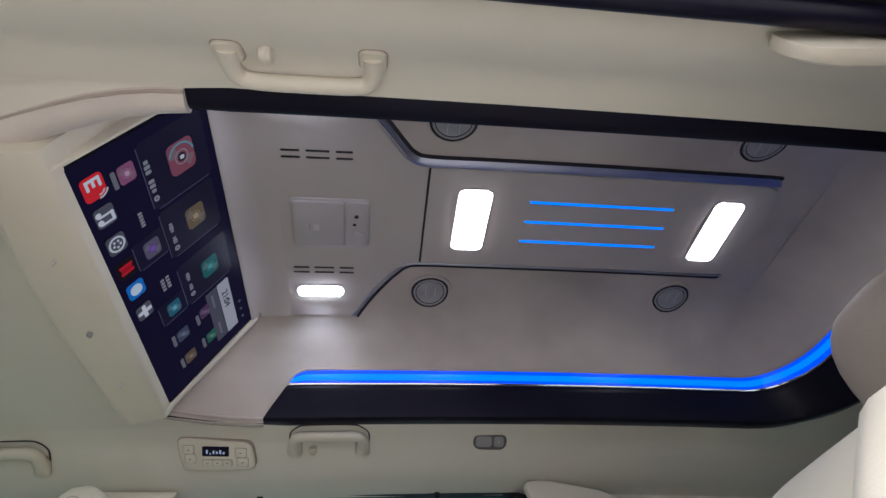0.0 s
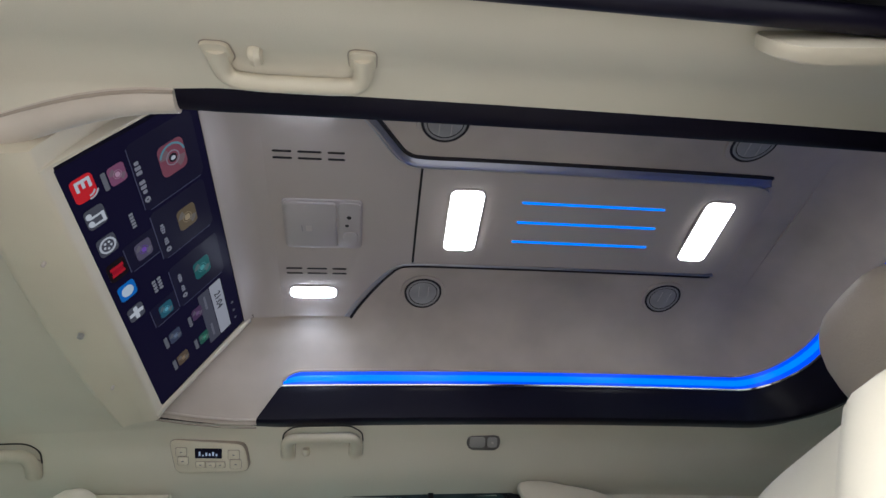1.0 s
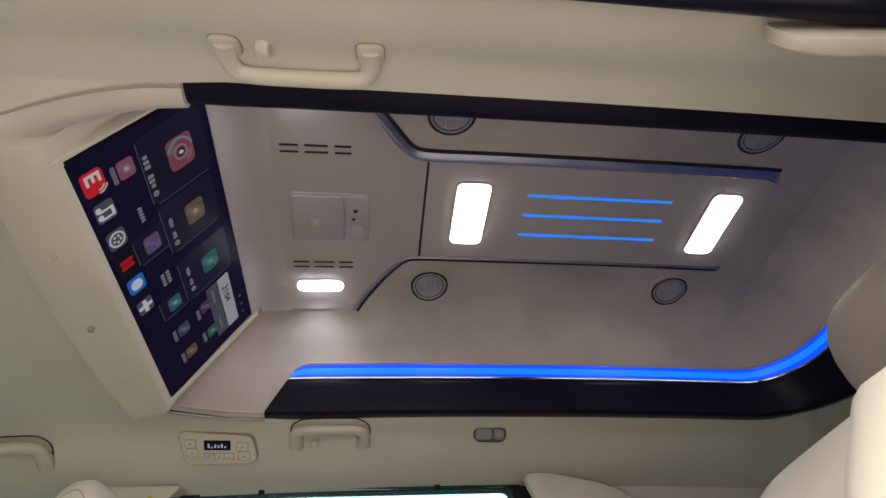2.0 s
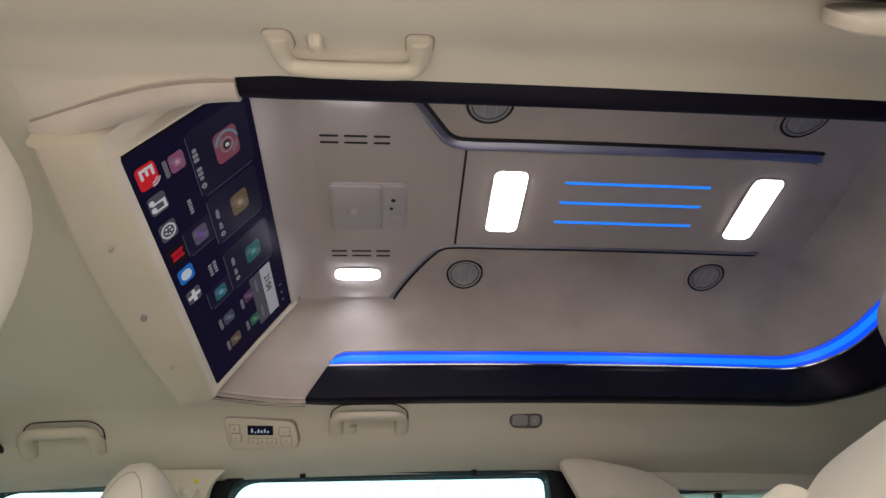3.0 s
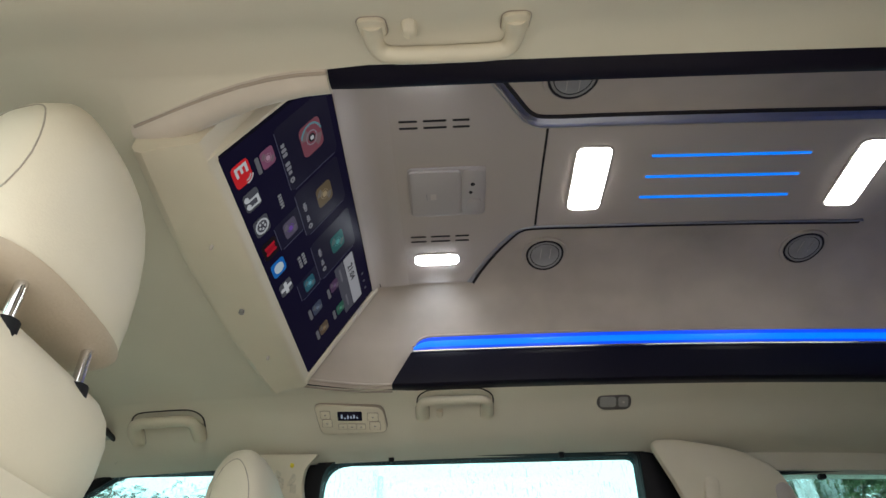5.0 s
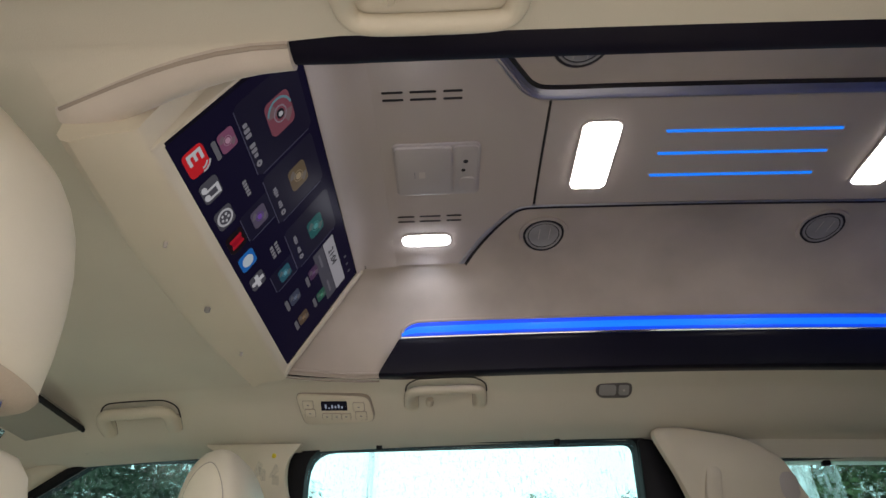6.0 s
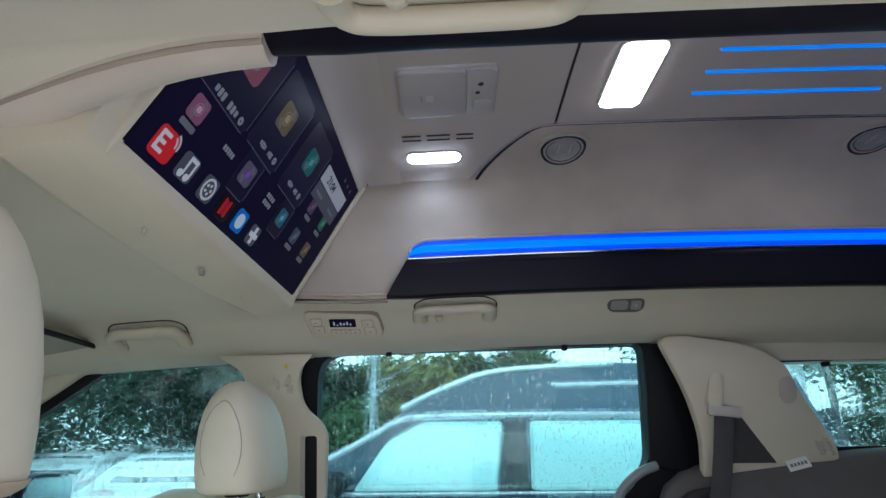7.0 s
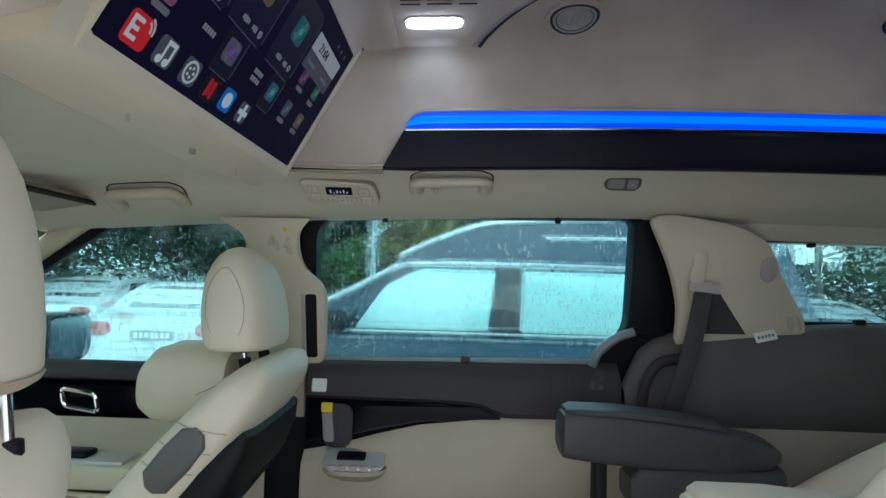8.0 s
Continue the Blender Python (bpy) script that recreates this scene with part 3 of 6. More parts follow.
for y in ys:
    y = (y + 0.01) * 0.90
    face = [on_screen(y, 0.2995, -0.03), on_screen(y, 0.2995, 0.002), on_screen(y, 0.304, 0.004), on_screen(y, 0.312, 0.0045)]
    roofed = [ceiling_at(-0.285, y, 0.0185), ceiling_at(-0.262, y, 0.0155), ceiling_at(-0.23, y, 0.0145), ceiling_at(-0.215, y, 0.011), ceiling_at(-0.30, y, -0.01)]
    bend = face[-1].lerp(roofed[0], 0.5) + Vector((-0.003, 0, 0.004))
    rings.append(face + [bend] + roofed)
part("top_frame", loft(rings), PANEL, housing, "taupe frame above the screen")
for y, mat, r in ((-0.181, PALE, 0.0032), (0.204, PALE, 0.0032), (0.020, GREYB, 0.0055)):
    c = Vector((-0.522 - (0.006 if abs(y) < 0.1 else 0), y, 1.5325))
    bm = bmesh.new()
    rings = [[c + Vector((q * math.cos(a), q * math.sin(a), z)) for a in [2 * math.pi * k / 16 for k in range(16)]] for q, z in ((r, 0.004), (r, -0.0035), (r * 0.7, -0.005), (r * 0.25, -0.0038))]
    part("screw" if mat is PALE else "sensor", loft(rings), mat, housing)
for y in (0.345,):
    for k in range(2):
        part("pin_hole", slab(rrect(0.004, 0.004, 0.002), lambda a, b, w, k=k: on_screen(0.338 + k * 0.008 + a, 0.322 + b, 0.012 + w), 0.001), GAP, housing)

monitor = thing("monitor", on_screen(0, 0, -0.01), "wide dark monitor showing a grid of app icons", "monitor")
DARKGLASS = material("screen_glass", (0.012, 0.011, 0.022), 0.2, spread=0.1, bump=0.0, spec=0.06)
part("screen", slab(round_corners([(-0.353, 0.0), (0.353, 0.0), (0.346, 0.303), (-0.346, 0.303)], [0.006] * 4), lambda a, b, w: on_screen(a, b, -0.012 + w), 0.0125, 0.001), DARKGLASS, monitor, "dark glass screen")
BACKLIT = glowing("screen_backlight", (0.026, 0.021, 0.072), 0.45 * SCREEN, 0.1, 0.012)
part("picture", slab(round_corners([(-0.346, 0.006), (0.346, 0.006), (0.340, 0.297), (-0.340, 0.297)], [0.004] * 4), lambda a, b, w: on_screen(a, b, 0.0004 + w), 0.0004), BACKLIT, monitor, "dim violet screen picture")
tones = {}


def tone(c, k=1.0):
    key = (c, k)
    if key not in tones:
        tones[key] = glowing("screen_tone", c, k * SCREEN * 1.15, 0.08, 0.05)
    return tones[key]


def tile(name, y, v, w, h, c, k=0.8, r=0.2, lift=0.0010, parent=None):
    return part(name, slab(rrect(w, h, r * min(w, h), 4), lambda a, b, d: on_screen(y + a, v + b, lift + d), 0.0005), tone(c, k), parent or monitor)


def ring_tile(y, v, r0, r1, c, k=0.8, lift=0.0018, a0=0, a1=360, parent=None, n=20):
    rings = []
    full = a1 - a0 >= 360
    for q in range(n + (0 if full else 1)):
        a = radians(a0 + (a1 - a0) * q / n)
        rings.append([on_screen(y + r * math.cos(a), v + r * math.sin(a), lift + d) for r, d in ((r0, 0), (r0, 0.0004), (r1, 0.0004), (r1, 0))])
    if full:
        rings.append(rings[0])
    return part("ring", loft(rings, caps=False), tone(c, k), parent or monitor)


# lower row of app tiles
WHITE = (0.85, 0.87, 0.92)
icon = tile("app_tile", -0.291, 0.0418, 0.047, 0.041, (0.9, 0.03, 0.04), 0.9)
for v, w in ((0.054, 0.020), (0.0425, 0.017), (0.031, 0.020)):
    tile("stroke", -0.299 + (w - 0.02) / 2, v, w, 0.0055, WHITE, 0.9, lift=0.0018, parent=icon)
tile("stroke", -0.3065, 0.0425, 0.0055, 0.0285, WHITE, 0.9, lift=0.0019, parent=icon)
for r in (0.009, 0.015):
    ring_tile(-0.284, 0.048, r, r + 0.003, WHITE, 0.7, a0=-10, a1=70, parent=icon, n=8)
icon = tile("app_tile", -0.229, 0.0416, 0.041, 0.038, (0.13, 0.13, 0.16), 0.8)
for q in (0.0, 0.016):
    tile("stroke", -0.237 + q, 0.030, 0.012, 0.011, WHITE, 0.9, 0.5, 0.0018, icon)
    tile("stroke", -0.232 + q, 0.043, 0.004, 0.026, WHITE, 0.9, lift=0.0018, parent=icon)
tile("stroke", -0.224, 0.055, 0.021, 0.006, WHITE, 0.9, lift=0.0019, parent=icon)
icon = tile("app_tile", -0.162, 0.0412, 0.041, 0.038, (0.12, 0.12, 0.15), 0.8)
ring_tile(-0.162, 0.0412, 0.013, 0.017, WHITE, 0.8, parent=icon)
for a in range(5):
    tile("stroke", -0.162 + 0.007 * math.cos(a * 1.257), 0.0412 + 0.007 * math.sin(a * 1.257), 0.005, 0.005, WHITE, 0.8, 0.5, 0.0018, icon)
icon = tile("app_tile", -0.098, 0.0401, 0.045, 0.041, (0.02, 0.012, 0.014), 0.7)
for q in (-0.008, 0.008):
    tile("stroke", -0.098 + q, 0.0401, 0.006, 0.028, (0.75, 0.02, 0.04), 0.8, lift=0.0018, parent=icon)
tile("stroke", -0.098, 0.0401, 0.012, 0.024, (0.55, 0.01, 0.03), 0.8, lift=0.0017, parent=icon)
icon = tile("app_tile", -0.037, 0.0419, 0.040, 0.038, (0.02, 0.22, 0.75), 0.9)
tile("stroke", -0.037, 0.0419, 0.026, 0.026, (0.75, 0.88, 1.0), 0.9, 0.45, 0.0018, icon)
icon = tile("app_tile", 0.029, 0.0411, 0.038, 0.036, (0.13, 0.13, 0.16), 0.8)
tile("stroke", 0.029, 0.0411, 0.032, 0.009, WHITE, 0.9, lift=0.0018, parent=icon)
tile("stroke", 0.029, 0.0411, 0.009, 0.032, WHITE, 0.9, lift=0.0019, parent=icon)

# middle and upper tiles: place, size, ground, mark
for y, v, s, ground, mark in ((-0.281, 0.104, 0.044, (0.45, 0.16, 0.30), (0.75, 0.45, 0.6)), (-0.100, 0.102, 0.048, (0.20, 0.17, 0.26), (0.28, 0.12, 0.65)),
                              (0.084, 0.103, 0.044, (0.05, 0.22, 0.30), (0.20, 0.6, 0.75)), (0.172, 0.171, 0.040, (0.15, 0.07, 0.17), (0.28, 0.16, 0.32)),
                              (0.1785, 0.1015, 0.042, (0.10, 0.12, 0.20), (0.24, 0.3, 0.42)), (0.265, 0.170, 0.040, (0.04, 0.20, 0.14), (0.15, 0.5, 0.32)),
                              (0.265, 0.101, 0.042, (0.22, 0.15, 0.10), (0.45, 0.32, 0.2)), (-0.0995, 0.2145, 0.062, (0.26, 0.19, 0.11), (0.55, 0.42, 0.25)),
                              (0.0555, 0.2167, 0.060, (0.03, 0.22, 0.22), (0.12, 0.5, 0.5)), (-0.247, 0.2185, 0.080, (0.42, 0.13, 0.18), (0.60, 0.50, 0.60))):
    s *= 0.85
    icon = tile("app_tile", y, v, s, s * 0.90, ground, 0.62)
    glint = tuple(0.55 * c + 0.22 for c in ground)
    for a0 in (25, 205):
        ring_tile(y, v, s * 0.14, s * 0.43, glint, 0.5, 0.0016, a0, a0 + 55, icon, 6)
    ring_tile(y, v, s * 0.20, s * 0.235, mark, 0.5, 0.0018, parent=icon)
    tile("stroke", y, v, s * 0.26, s * 0.26, mark if s < 0.068 else (0.02, 0.02, 0.03), 0.8, 0.4, 0.0020, icon)
    if s > 0.066:
        tile("stroke", y, v, 0.008, 0.010, WHITE, 0.8, 0.4, 0.0026, icon)
        ring_tile(y, v, s * 0.40, s * 0.46, (0.25, 0.55, 0.65), 0.6, 0.0020, 100, 250, icon)
for y, v, w in ((-0.280, 0.079, 0.036), (0.180, 0.147, 0.034), (0.1785, 0.076, 0.036), (0.2655, 0.1445, 0.034), (0.266, 0.0763, 0.034)):
    tile("caption_bar", y, v, w, 0.009, (0.30, 0.30, 0.34), 0.6, 0.3)
for y, v, w, n in ((-0.175, 0.101, 0.036, 5), (0.0056, 0.110, 0.036, 4), (0.0056, 0.097, 0.036, 4)):
    for q in range(n):
        tile("caption_bar", y - w / 2 + w * (q + 0.5) / n, v, w / n * 0.7, 0.0085, (0.5, 0.5, 0.55), 0.6, 0.2)
# cards with their captions
for y, v, w, h in ((-0.246, 0.207, 0.150, 0.150), (-0.100, 0.205, 0.125, 0.140), (0.054, 0.205, 0.125, 0.140), (-0.10, 0.100, 0.066, 0.074), (0.0835, 0.102, 0.060, 0.070)):
    card = tile("card", y, v, w, h, (0.030, 0.026, 0.070), 0.42, 0.1, 0.0006)
    tile("edge", y, v - h / 2, w * 0.9, 0.0015, (0.16, 0.16, 0.26), 0.6, 0.2, 0.0012, card)
    tile("edge", y + w / 2, v, 0.0015, h * 0.85, (0.14, 0.14, 0.24), 0.6, 0.2, 0.0012, card)
for y, v, w, n, h in ((-0.247, 0.143, 0.074, 7, 0.0125), (-0.098, 0.153, 0.054, 9, 0.0095), (0.050, 0.156, 0.054, 9, 0.0095)):
    for q in range(n):
        if (n == 7 and q == 3) or (n == 9 and q in (4, 5)):
            continue
        tile("caption_bar", y - w / 2 + w * (q + 0.5) / n, v, w / n * 0.72, h * (1.0 if q % 3 else 0.75), (0.42, 0.42, 0.48), 0.7, 0.25, 0.0014)
    ring_tile(y + w / 2 + 0.013, v, 0.002, 0.0065, (0.45, 0.45, 0.5), 0.7, n=12)
clock = tile("clock_panel", 0.218, 0.237, 0.178, 0.036, (0.62, 0.62, 0.68), 0.75, 0.08)
tile("panel", 0.218, 0.200, 0.178, 0.034, (0.13, 0.13, 0.17), 0.7, 0.08)
for q in range(3):
    tile("dot", 0.24 + 0.03 * q, 0.274, 0.008, 0.008, (0.22, 0.22, 0.28), 0.6, 0.5)
for q in (-1, 1):
    tile("caption_bar", 0.215 + 0.05 * q, 0.199, 0.045, 0.006, (0.3, 0.3, 0.36), 0.6, 0.3, 0.0018)


def writing(text, size, mat, put, parent, name="writing"):
    """Letters as a mesh, put(u, v, w) gives their place."""
    curve = bpy.data.curves.new(name, "FONT")
    curve.body, curve.size, curve.extrude, curve.align_x, curve.align_y = text, size, 0.0004, "CENTER", "CENTER"
    ob = bpy.data.objects.new(name, curve)
    me = bpy.data.meshes.new_from_object(ob)
    bm = bmesh.new()
    bm.from_mesh(me)
    for v in bm.verts:
        v.co = put(v.co.x, v.co.y, v.co.z)
    bpy.data.objects.remove(ob)
    return part(name, bm, mat, parent)


writing("21:04", 0.026, tone((0.03, 0.03, 0.05), 0.3), lambda a, b, w: on_screen(0.190 + a, 0.236 + b, 0.0022 + w), clock)


# ---- fittings on the lower headliner ----
def low_at(x, y, drop=0.0):
    return Vector((x, y, low_z(y) + arch(x) - drop))


def grab_handle(x0, x1, sign, y_in, y_out, label, out=1.0, fat=1.0, hooked=True):
    """Folded handle: a bar with two legs that turn to the window."""
    h = thing("grab_handle", low_at((x0 + x1) / 2, sign * y_out, 0.0), label, "grab handle", "grab handles")
    r = 0.036 if sign > 0 else 0.026
    flat = [(x0, y_out), (x0 - 0.001, y_in + r), (x0 + 0.23 * r, y_in + 0.27 * r), (x0 + r, y_in), ((x0 + x1) / 2, y_in - 0.001), (x1 - r, y_in), (x1 - 0.23 * r, y_in + 0.27 * r), (x1 + 0.001, y_in + r), (x1, y_out)]
    lift = [0.002, 0.012, 0.015, 0.017, 0.018, 0.017, 0.015, 0.012, 0.002]
    path = smooth_path([low_at(x, sign * y, d * out) for (x, y), d in zip(flat, lift)], 5)
    rad = [0.0125 * fat + 0.003 * min(1, abs(k / (len(path) - 1) - 0.5) * 2) ** 4 for k in range(len(path))]
    part("bar", tube(path, rad, 14, 0.85), BEIGE, h)
    # Dark pads round the feet paint their contact shadow.
    for x in (x0, x1):
        part("joint", slab(rrect(0.0395, 0.0435, 0.012), lambda u, v, w, x=x: low_at(x + u, sign * (y_out - 0.008 + v), -0.003 + w), 0.0042), TAUPE, h, "dark joint")
    for x in (x0, x1):
        part("foot", slab(rrect(0.036, 0.040, 0.010), lambda u, v, w, x=x: low_at(x + u, sign * (y_out - 0.008 + v), -0.002 + w), 0.012, 0.005), BEIGE, h)
    # Dark tube stands in for the shadow line round the folded handle.
    if sign > 0:
        edge = smooth_path([low_at(x, sign * y, 0.001) for x, y in ((x0 - 0.014, y_in + 0.036), (x0 - 0.010, y_in + 0.016), (x0 + 0.006, y_in - 0.002), (x0 + 0.034, y_in - 0.010), (x1 - 0.034, y_in - 0.010), (x1 - 0.004, y_in - 0.001), (x1 + 0.014, y_in + 0.020), (x1 + 0.018, y_in + 0.045))], 5)
        part("shadow_line", tube(edge, 0.0019, 8), GAP, h, "dark line painted for the shade beside the handle")
    if not hooked:
        return h
    hook = [low_at(x0 + 0.048, sign * (y_out - 0.002), -0.002), low_at(x0 + 0.048, sign * (y_out - 0.006), 0.008), low_at(x0 + 0.048, sign * (y_out - 0.018), 0.010)]
    part("coat_hook", tube(smooth_path(hook, 4), 0.010, 8), BEIGE, h)
    return h


grab_handle(-0.190, -0.010, 1, 0.504, 0.578, "folded cream grab handle above the sliding window", 1.5, 1.15)
grab_handle(-0.190, -0.004, -1, 0.518, 0.575, "folded cream grab handle above the open side door", 0.6, 1.0)
grab_handle(-0.985, -0.815, 1, 0.533, 0.600, "folded cream grab handle above the front window", 1.5, 1.35, False)

# climate control panel
clim = thing("climate_panel", low_at(-0.385, 0.555, 0.0), "cream climate control panel with a lit display in the headliner", "control panel")


def on_clim(u, v, w):
    a, b = Vector((-0.390, 0.569, low_z(0.569) - 0.011 + arch(-0.385))), Vector((0, 0.0455, -0.0315)).normalized()
    n = Vector((0, -0.0315, -0.0455)).normalized()
    return a + Vector((u, 0, 0.0)) + b * v + n * w


cl_shape = round_corners([(-0.100, -0.048), (0.090, -0.036), (0.104, 0.040), (-0.083, 0.048)], [0.022] * 4)
part("joint", slab([(x * 1.012, y * 1.03) for x, y in cl_shape], lambda u, v, w: on_clim(u, v, w - 0.012), 0.0165), TAUPE, clim, "dark joint")
part("panel", slab(cl_shape, lambda u, v, w: on_clim(u, v, w - 0.012), 0.021, 0.005), BEIGE, clim)
disp = part("display", slab(rrect(0.068, 0.028, 0.002), lambda u, v, w: on_clim(0.0 + u, -0.012 + v, 0.0085 + w), 0.0015), DARKGLASS, clim, "dark blue display")
for k, (h, dy) in enumerate(((0.012, 0), (0.004, 0.005), (0.010, 0.001), (0.007, 0.002), (0.011, 0.0), (0.006, 0.003))):
    part("segment", slab(rrect(0.0045, h, 0.001), lambda u, v, w, k=k, dy=dy: on_clim(-0.022 + 0.0085 * k + u, -0.011 + dy + v, 0.0102 + w), 0.0005), tone((0.65, 0.75, 1.0), 1.0), disp, "lit segment")
for bx, by, bw, bh in ((-0.068, -0.016, 0.026, 0.022), (-0.064, 0.010, 0.026, 0.022), (0.064, -0.009, 0.028, 0.024), (0.069, 0.018, 0.028, 0.024), (-0.020, 0.020, 0.024, 0.016), (0.005, 0.020, 0.024, 0.016), (0.030, 0.020, 0.023, 0.016)):
    b = part("button_joint", slab(rrect(bw + 0.003, bh + 0.003, 0.004), lambda u, v, w, bx=bx, by=by: on_clim(bx + u, by + v, 0.0085 + w), 0.0008), TAUPE, clim)
    cap = part("button", slab(rrect(bw, bh, 0.0035), lambda u, v, w, bx=bx, by=by: on_clim(bx + u, by + v, 0.0085 + w), 0.0035, 0.0015), BEIGE, clim)
    part("mark", slab(rrect(0.006, 0.0025, 0.001), lambda u, v, w, bx=bx, by=by: on_clim(bx + u, by + v, 0.0120 + w), 0.0004), INK, cap)

# side reading lamp with its switch
sl = thing("side_lamp", low_at(0.337, 0.560, 0.0), "small grey oval reading lamp with a switch in the headliner", "reading lamp")


def on_side(u, v, w):
    a = low_at(0.342, 0.556)
    return a + Vector((u, 0, 0)) + Vector((0, 0.75, -0.66)) * v + Vector((0, -0.66, -0.75)) * w


part("bezel", slab(rrect(0.094, 0.048, 0.020), lambda u, v, w: on_side(u, v, w - 0.006), 0.013, 0.004), QUART, sl)
part("lens", slab(rrect(0.044, 0.030, 0.008), lambda u, v, w: on_side(-0.018 + u, v, 0.006 + w), 0.003, 0.001), GREYB, sl, "unlit grey lens")
part("switch", slab(rrect(0.028, 0.029, 0.007), lambda u, v, w: on_side(0.024 + u, v, 0.006 + w), 0.004, 0.002), GREYB, sl, "dark rocker switch")
part("switch_dot", slab(rrect(0.006, 0.006, 0.003), lambda u, v, w: on_side(0.024 + u, v, 0.0098 + w), 0.0008), PALE, sl)


# ---- right-hand body side ----
def wall_y(z):
    return float(np.interp(z, (0.30, 0.70, 1.10, 1.50, 1.56), (0.80, 0.83, 0.812, 0.745, 0.735)))


def wall_at(x, z, w, sign=1):
    return Vector((x, sign * (wall_y(z) + w), z))


SLIDE = round_corners([(-0.490, 1.078), (0.345, 1.098), (0.428, 1.20), (0.428, 1.519), (-0.490, 1.500)], [0.01, 0.06, 0.04, 0.025, 0.075])
FRONT = round_corners([(-1.62, 1.030), (-0.640, 1.062), (-0.640, 1.478), (-1.105, 1.470), (-1.40, 1.275), (-1.62, 1.10)], [0.02, 0.02, 0.06, 0.03, 0.02, 0.02])
QUARTER = round_corners([(0.925, 1.238), (1.85, 1.245), (1.80, 1.480), (0.790, 1.466)], [0.03, 0.06, 0.06, 0.02])
OUTLINE = [(-1.75, 0.32), (2.25, 0.32), (2.25, 1.56), (-1.05, 1.54), (-1.35, 1.36), (-1.75, 1.10)]
structure("wall_right", holed(OUTLINE, [SLIDE, FRONT, QUARTER], lambda x, z, w: wall_at(x, z, w), 0.05), MATT, "black body side round the windows", "wall")
DOORWAY = round_corners([(-0.60, 0.42), (0.62, 0.42), (0.62, 1.485), (-0.60, 1.475)], [0.03, 0.03, 0.08, 0.08])
structure("wall_left", holed(OUTLINE, [DOORWAY, [(x, z) for x, z in FRONT], [(x, z) for x, z in QUARTER]], lambda x, z, w: wall_at(x, z, w, -1), 0.05), MATT, "black body side with the open side doorway", "wall")
path = [Vector((x, -0.712, 1.478 + arch(x) * 0.6)) for x in [-0.6 + 0.05 * k for k in range(27)]]
structure("door_seal", tube(path, 0.017, 12), BLACK, "black rubber seal along the open doorway", "door seal")

random.seed(11)


def pane(name, outline, tint, label, drops, sign=1, out=0.02):
    w = tagged(new(name, finish(name, slab([(x, z) for x, z in outline], lambda u, v, d: wall_at(u, v, out + d, sign), 0.004), tint)), label, "window", kind="structure")
    w.visible_shadow = False
    xs, zs = [p[0] for p in outline], [p[1] for p in outline]
    bm = bmesh.new()
    for k in range(drops):
        x, z = random.uniform(min(xs) + 0.02, max(xs) - 0.02), random.uniform(min(zs) + 0.01, max(zs) - 0.015)
        r = 0.0007 + 0.0015 * random.random() ** 2.5
        tall = r * random.choice((1.0, 1.0, 1.3, 1.6, 2.2, 4.5))
        cen = bm.verts.new(wall_at(x, z - 0.3 * tall, out - 0.0002 - r * 0.55, sign))
        ring = [bm.verts.new(wall_at(x + r * math.cos(a), z + tall * math.sin(a), out + 0.0001, sign)) for a in [2 * math.pi * i / 7 for i in range(7)]]
        for i in range(7):
            bm.faces.new((cen, ring[i], ring[(i + 1) % 7]))
    if drops:
        d = part("raindrops", bm, DROP, w, "clear raindrops and streaks on the glass", "stuff", 80)
        d.visible_shadow = False
    return w


DROP = misty("rain_water", (1.0, 1.0, 1.0), 0.40, 0.1)
pane("window_1", SLIDE, GLASS, "tinted sliding-door window wet with rain", 4200)
pane("window_2", FRONT, GLASS, "front side window wet with rain", 4200)
pane("window_3", QUARTER, GLASS, "rear quarter window wet with rain", 2600)
pane("window_4", FRONT, CLEARG, "clear driver's door window", 0, -1)
pane("window_5", QUARTER, CLEARG, "rear quarter window of the open door's side", 0, -1)

# black gasket round the sliding window
gasket = thing("window_gasket", (0, 0.76, 1.08), "black rubber gasket round the sliding-door window", "window gasket")
outer = round_corners([(-0.532, 1.060), (0.345, 1.074), (0.548, 1.16), (0.548, 1.30), (0.470, 1.528), (-0.532, 1.512)], [0.01, 0.05, 0.04, 0.15, 0.06, 0.10])
part("frame", holed(outer, [SLIDE], lambda x, z, w: wall_at(x, z, -0.012 + w), 0.014), MATT, gasket)
for x, z in ((-0.288, 1.500), (0.208, 1.510)):
    part("clip", box(wall_at(x, z, -0.016) - Vector((0.008, 0.006, 0.010)), wall_at(x, z, -0.016) + Vector((0.008, 0.006, 0.008)), 0.003), MATT, gasket)
part("sill", tube([wall_at(x, 1.081 + 0.0235 * (x + 0.49), -0.014) for x in (-0.50, -0.3, 0, 0.2, 0.335)], 0.008, 8, 1.2), SILL, gasket, "satin window sill, blue-grey highlight put into its colour")
part("rear_pillar", slab(round_corners([(0.425, 1.19), (0.535, 1.17), (0.548, 1.30), (0.475, 1.515), (0.430, 1.515)], [0.02, 0.03, 0.1, 0.03, 0.01]), lambda u, v, w: wall_at(u, v, -0.012 - w), 0.016, 0.008), MATT, gasket, "charcoal moulded pillar")

front_gasket = thing("window_gasket", (-1.1, 0.77, 1.05), "black rubber gasket round the front side window", "window gasket")
outer = round_corners([(-1.66, 1.005), (-0.615, 1.040), (-0.615, 1.500), (-1.115, 1.495), (-1.42, 1.297), (-1.66, 1.118)], [0.02, 0.02, 0.06, 0.03, 0.02, 0.02])
part("frame", holed(outer, [FRONT], lambda x, z, w: wall_at(x, z, -0.012 + w), 0.010), MATT, front_gasket)

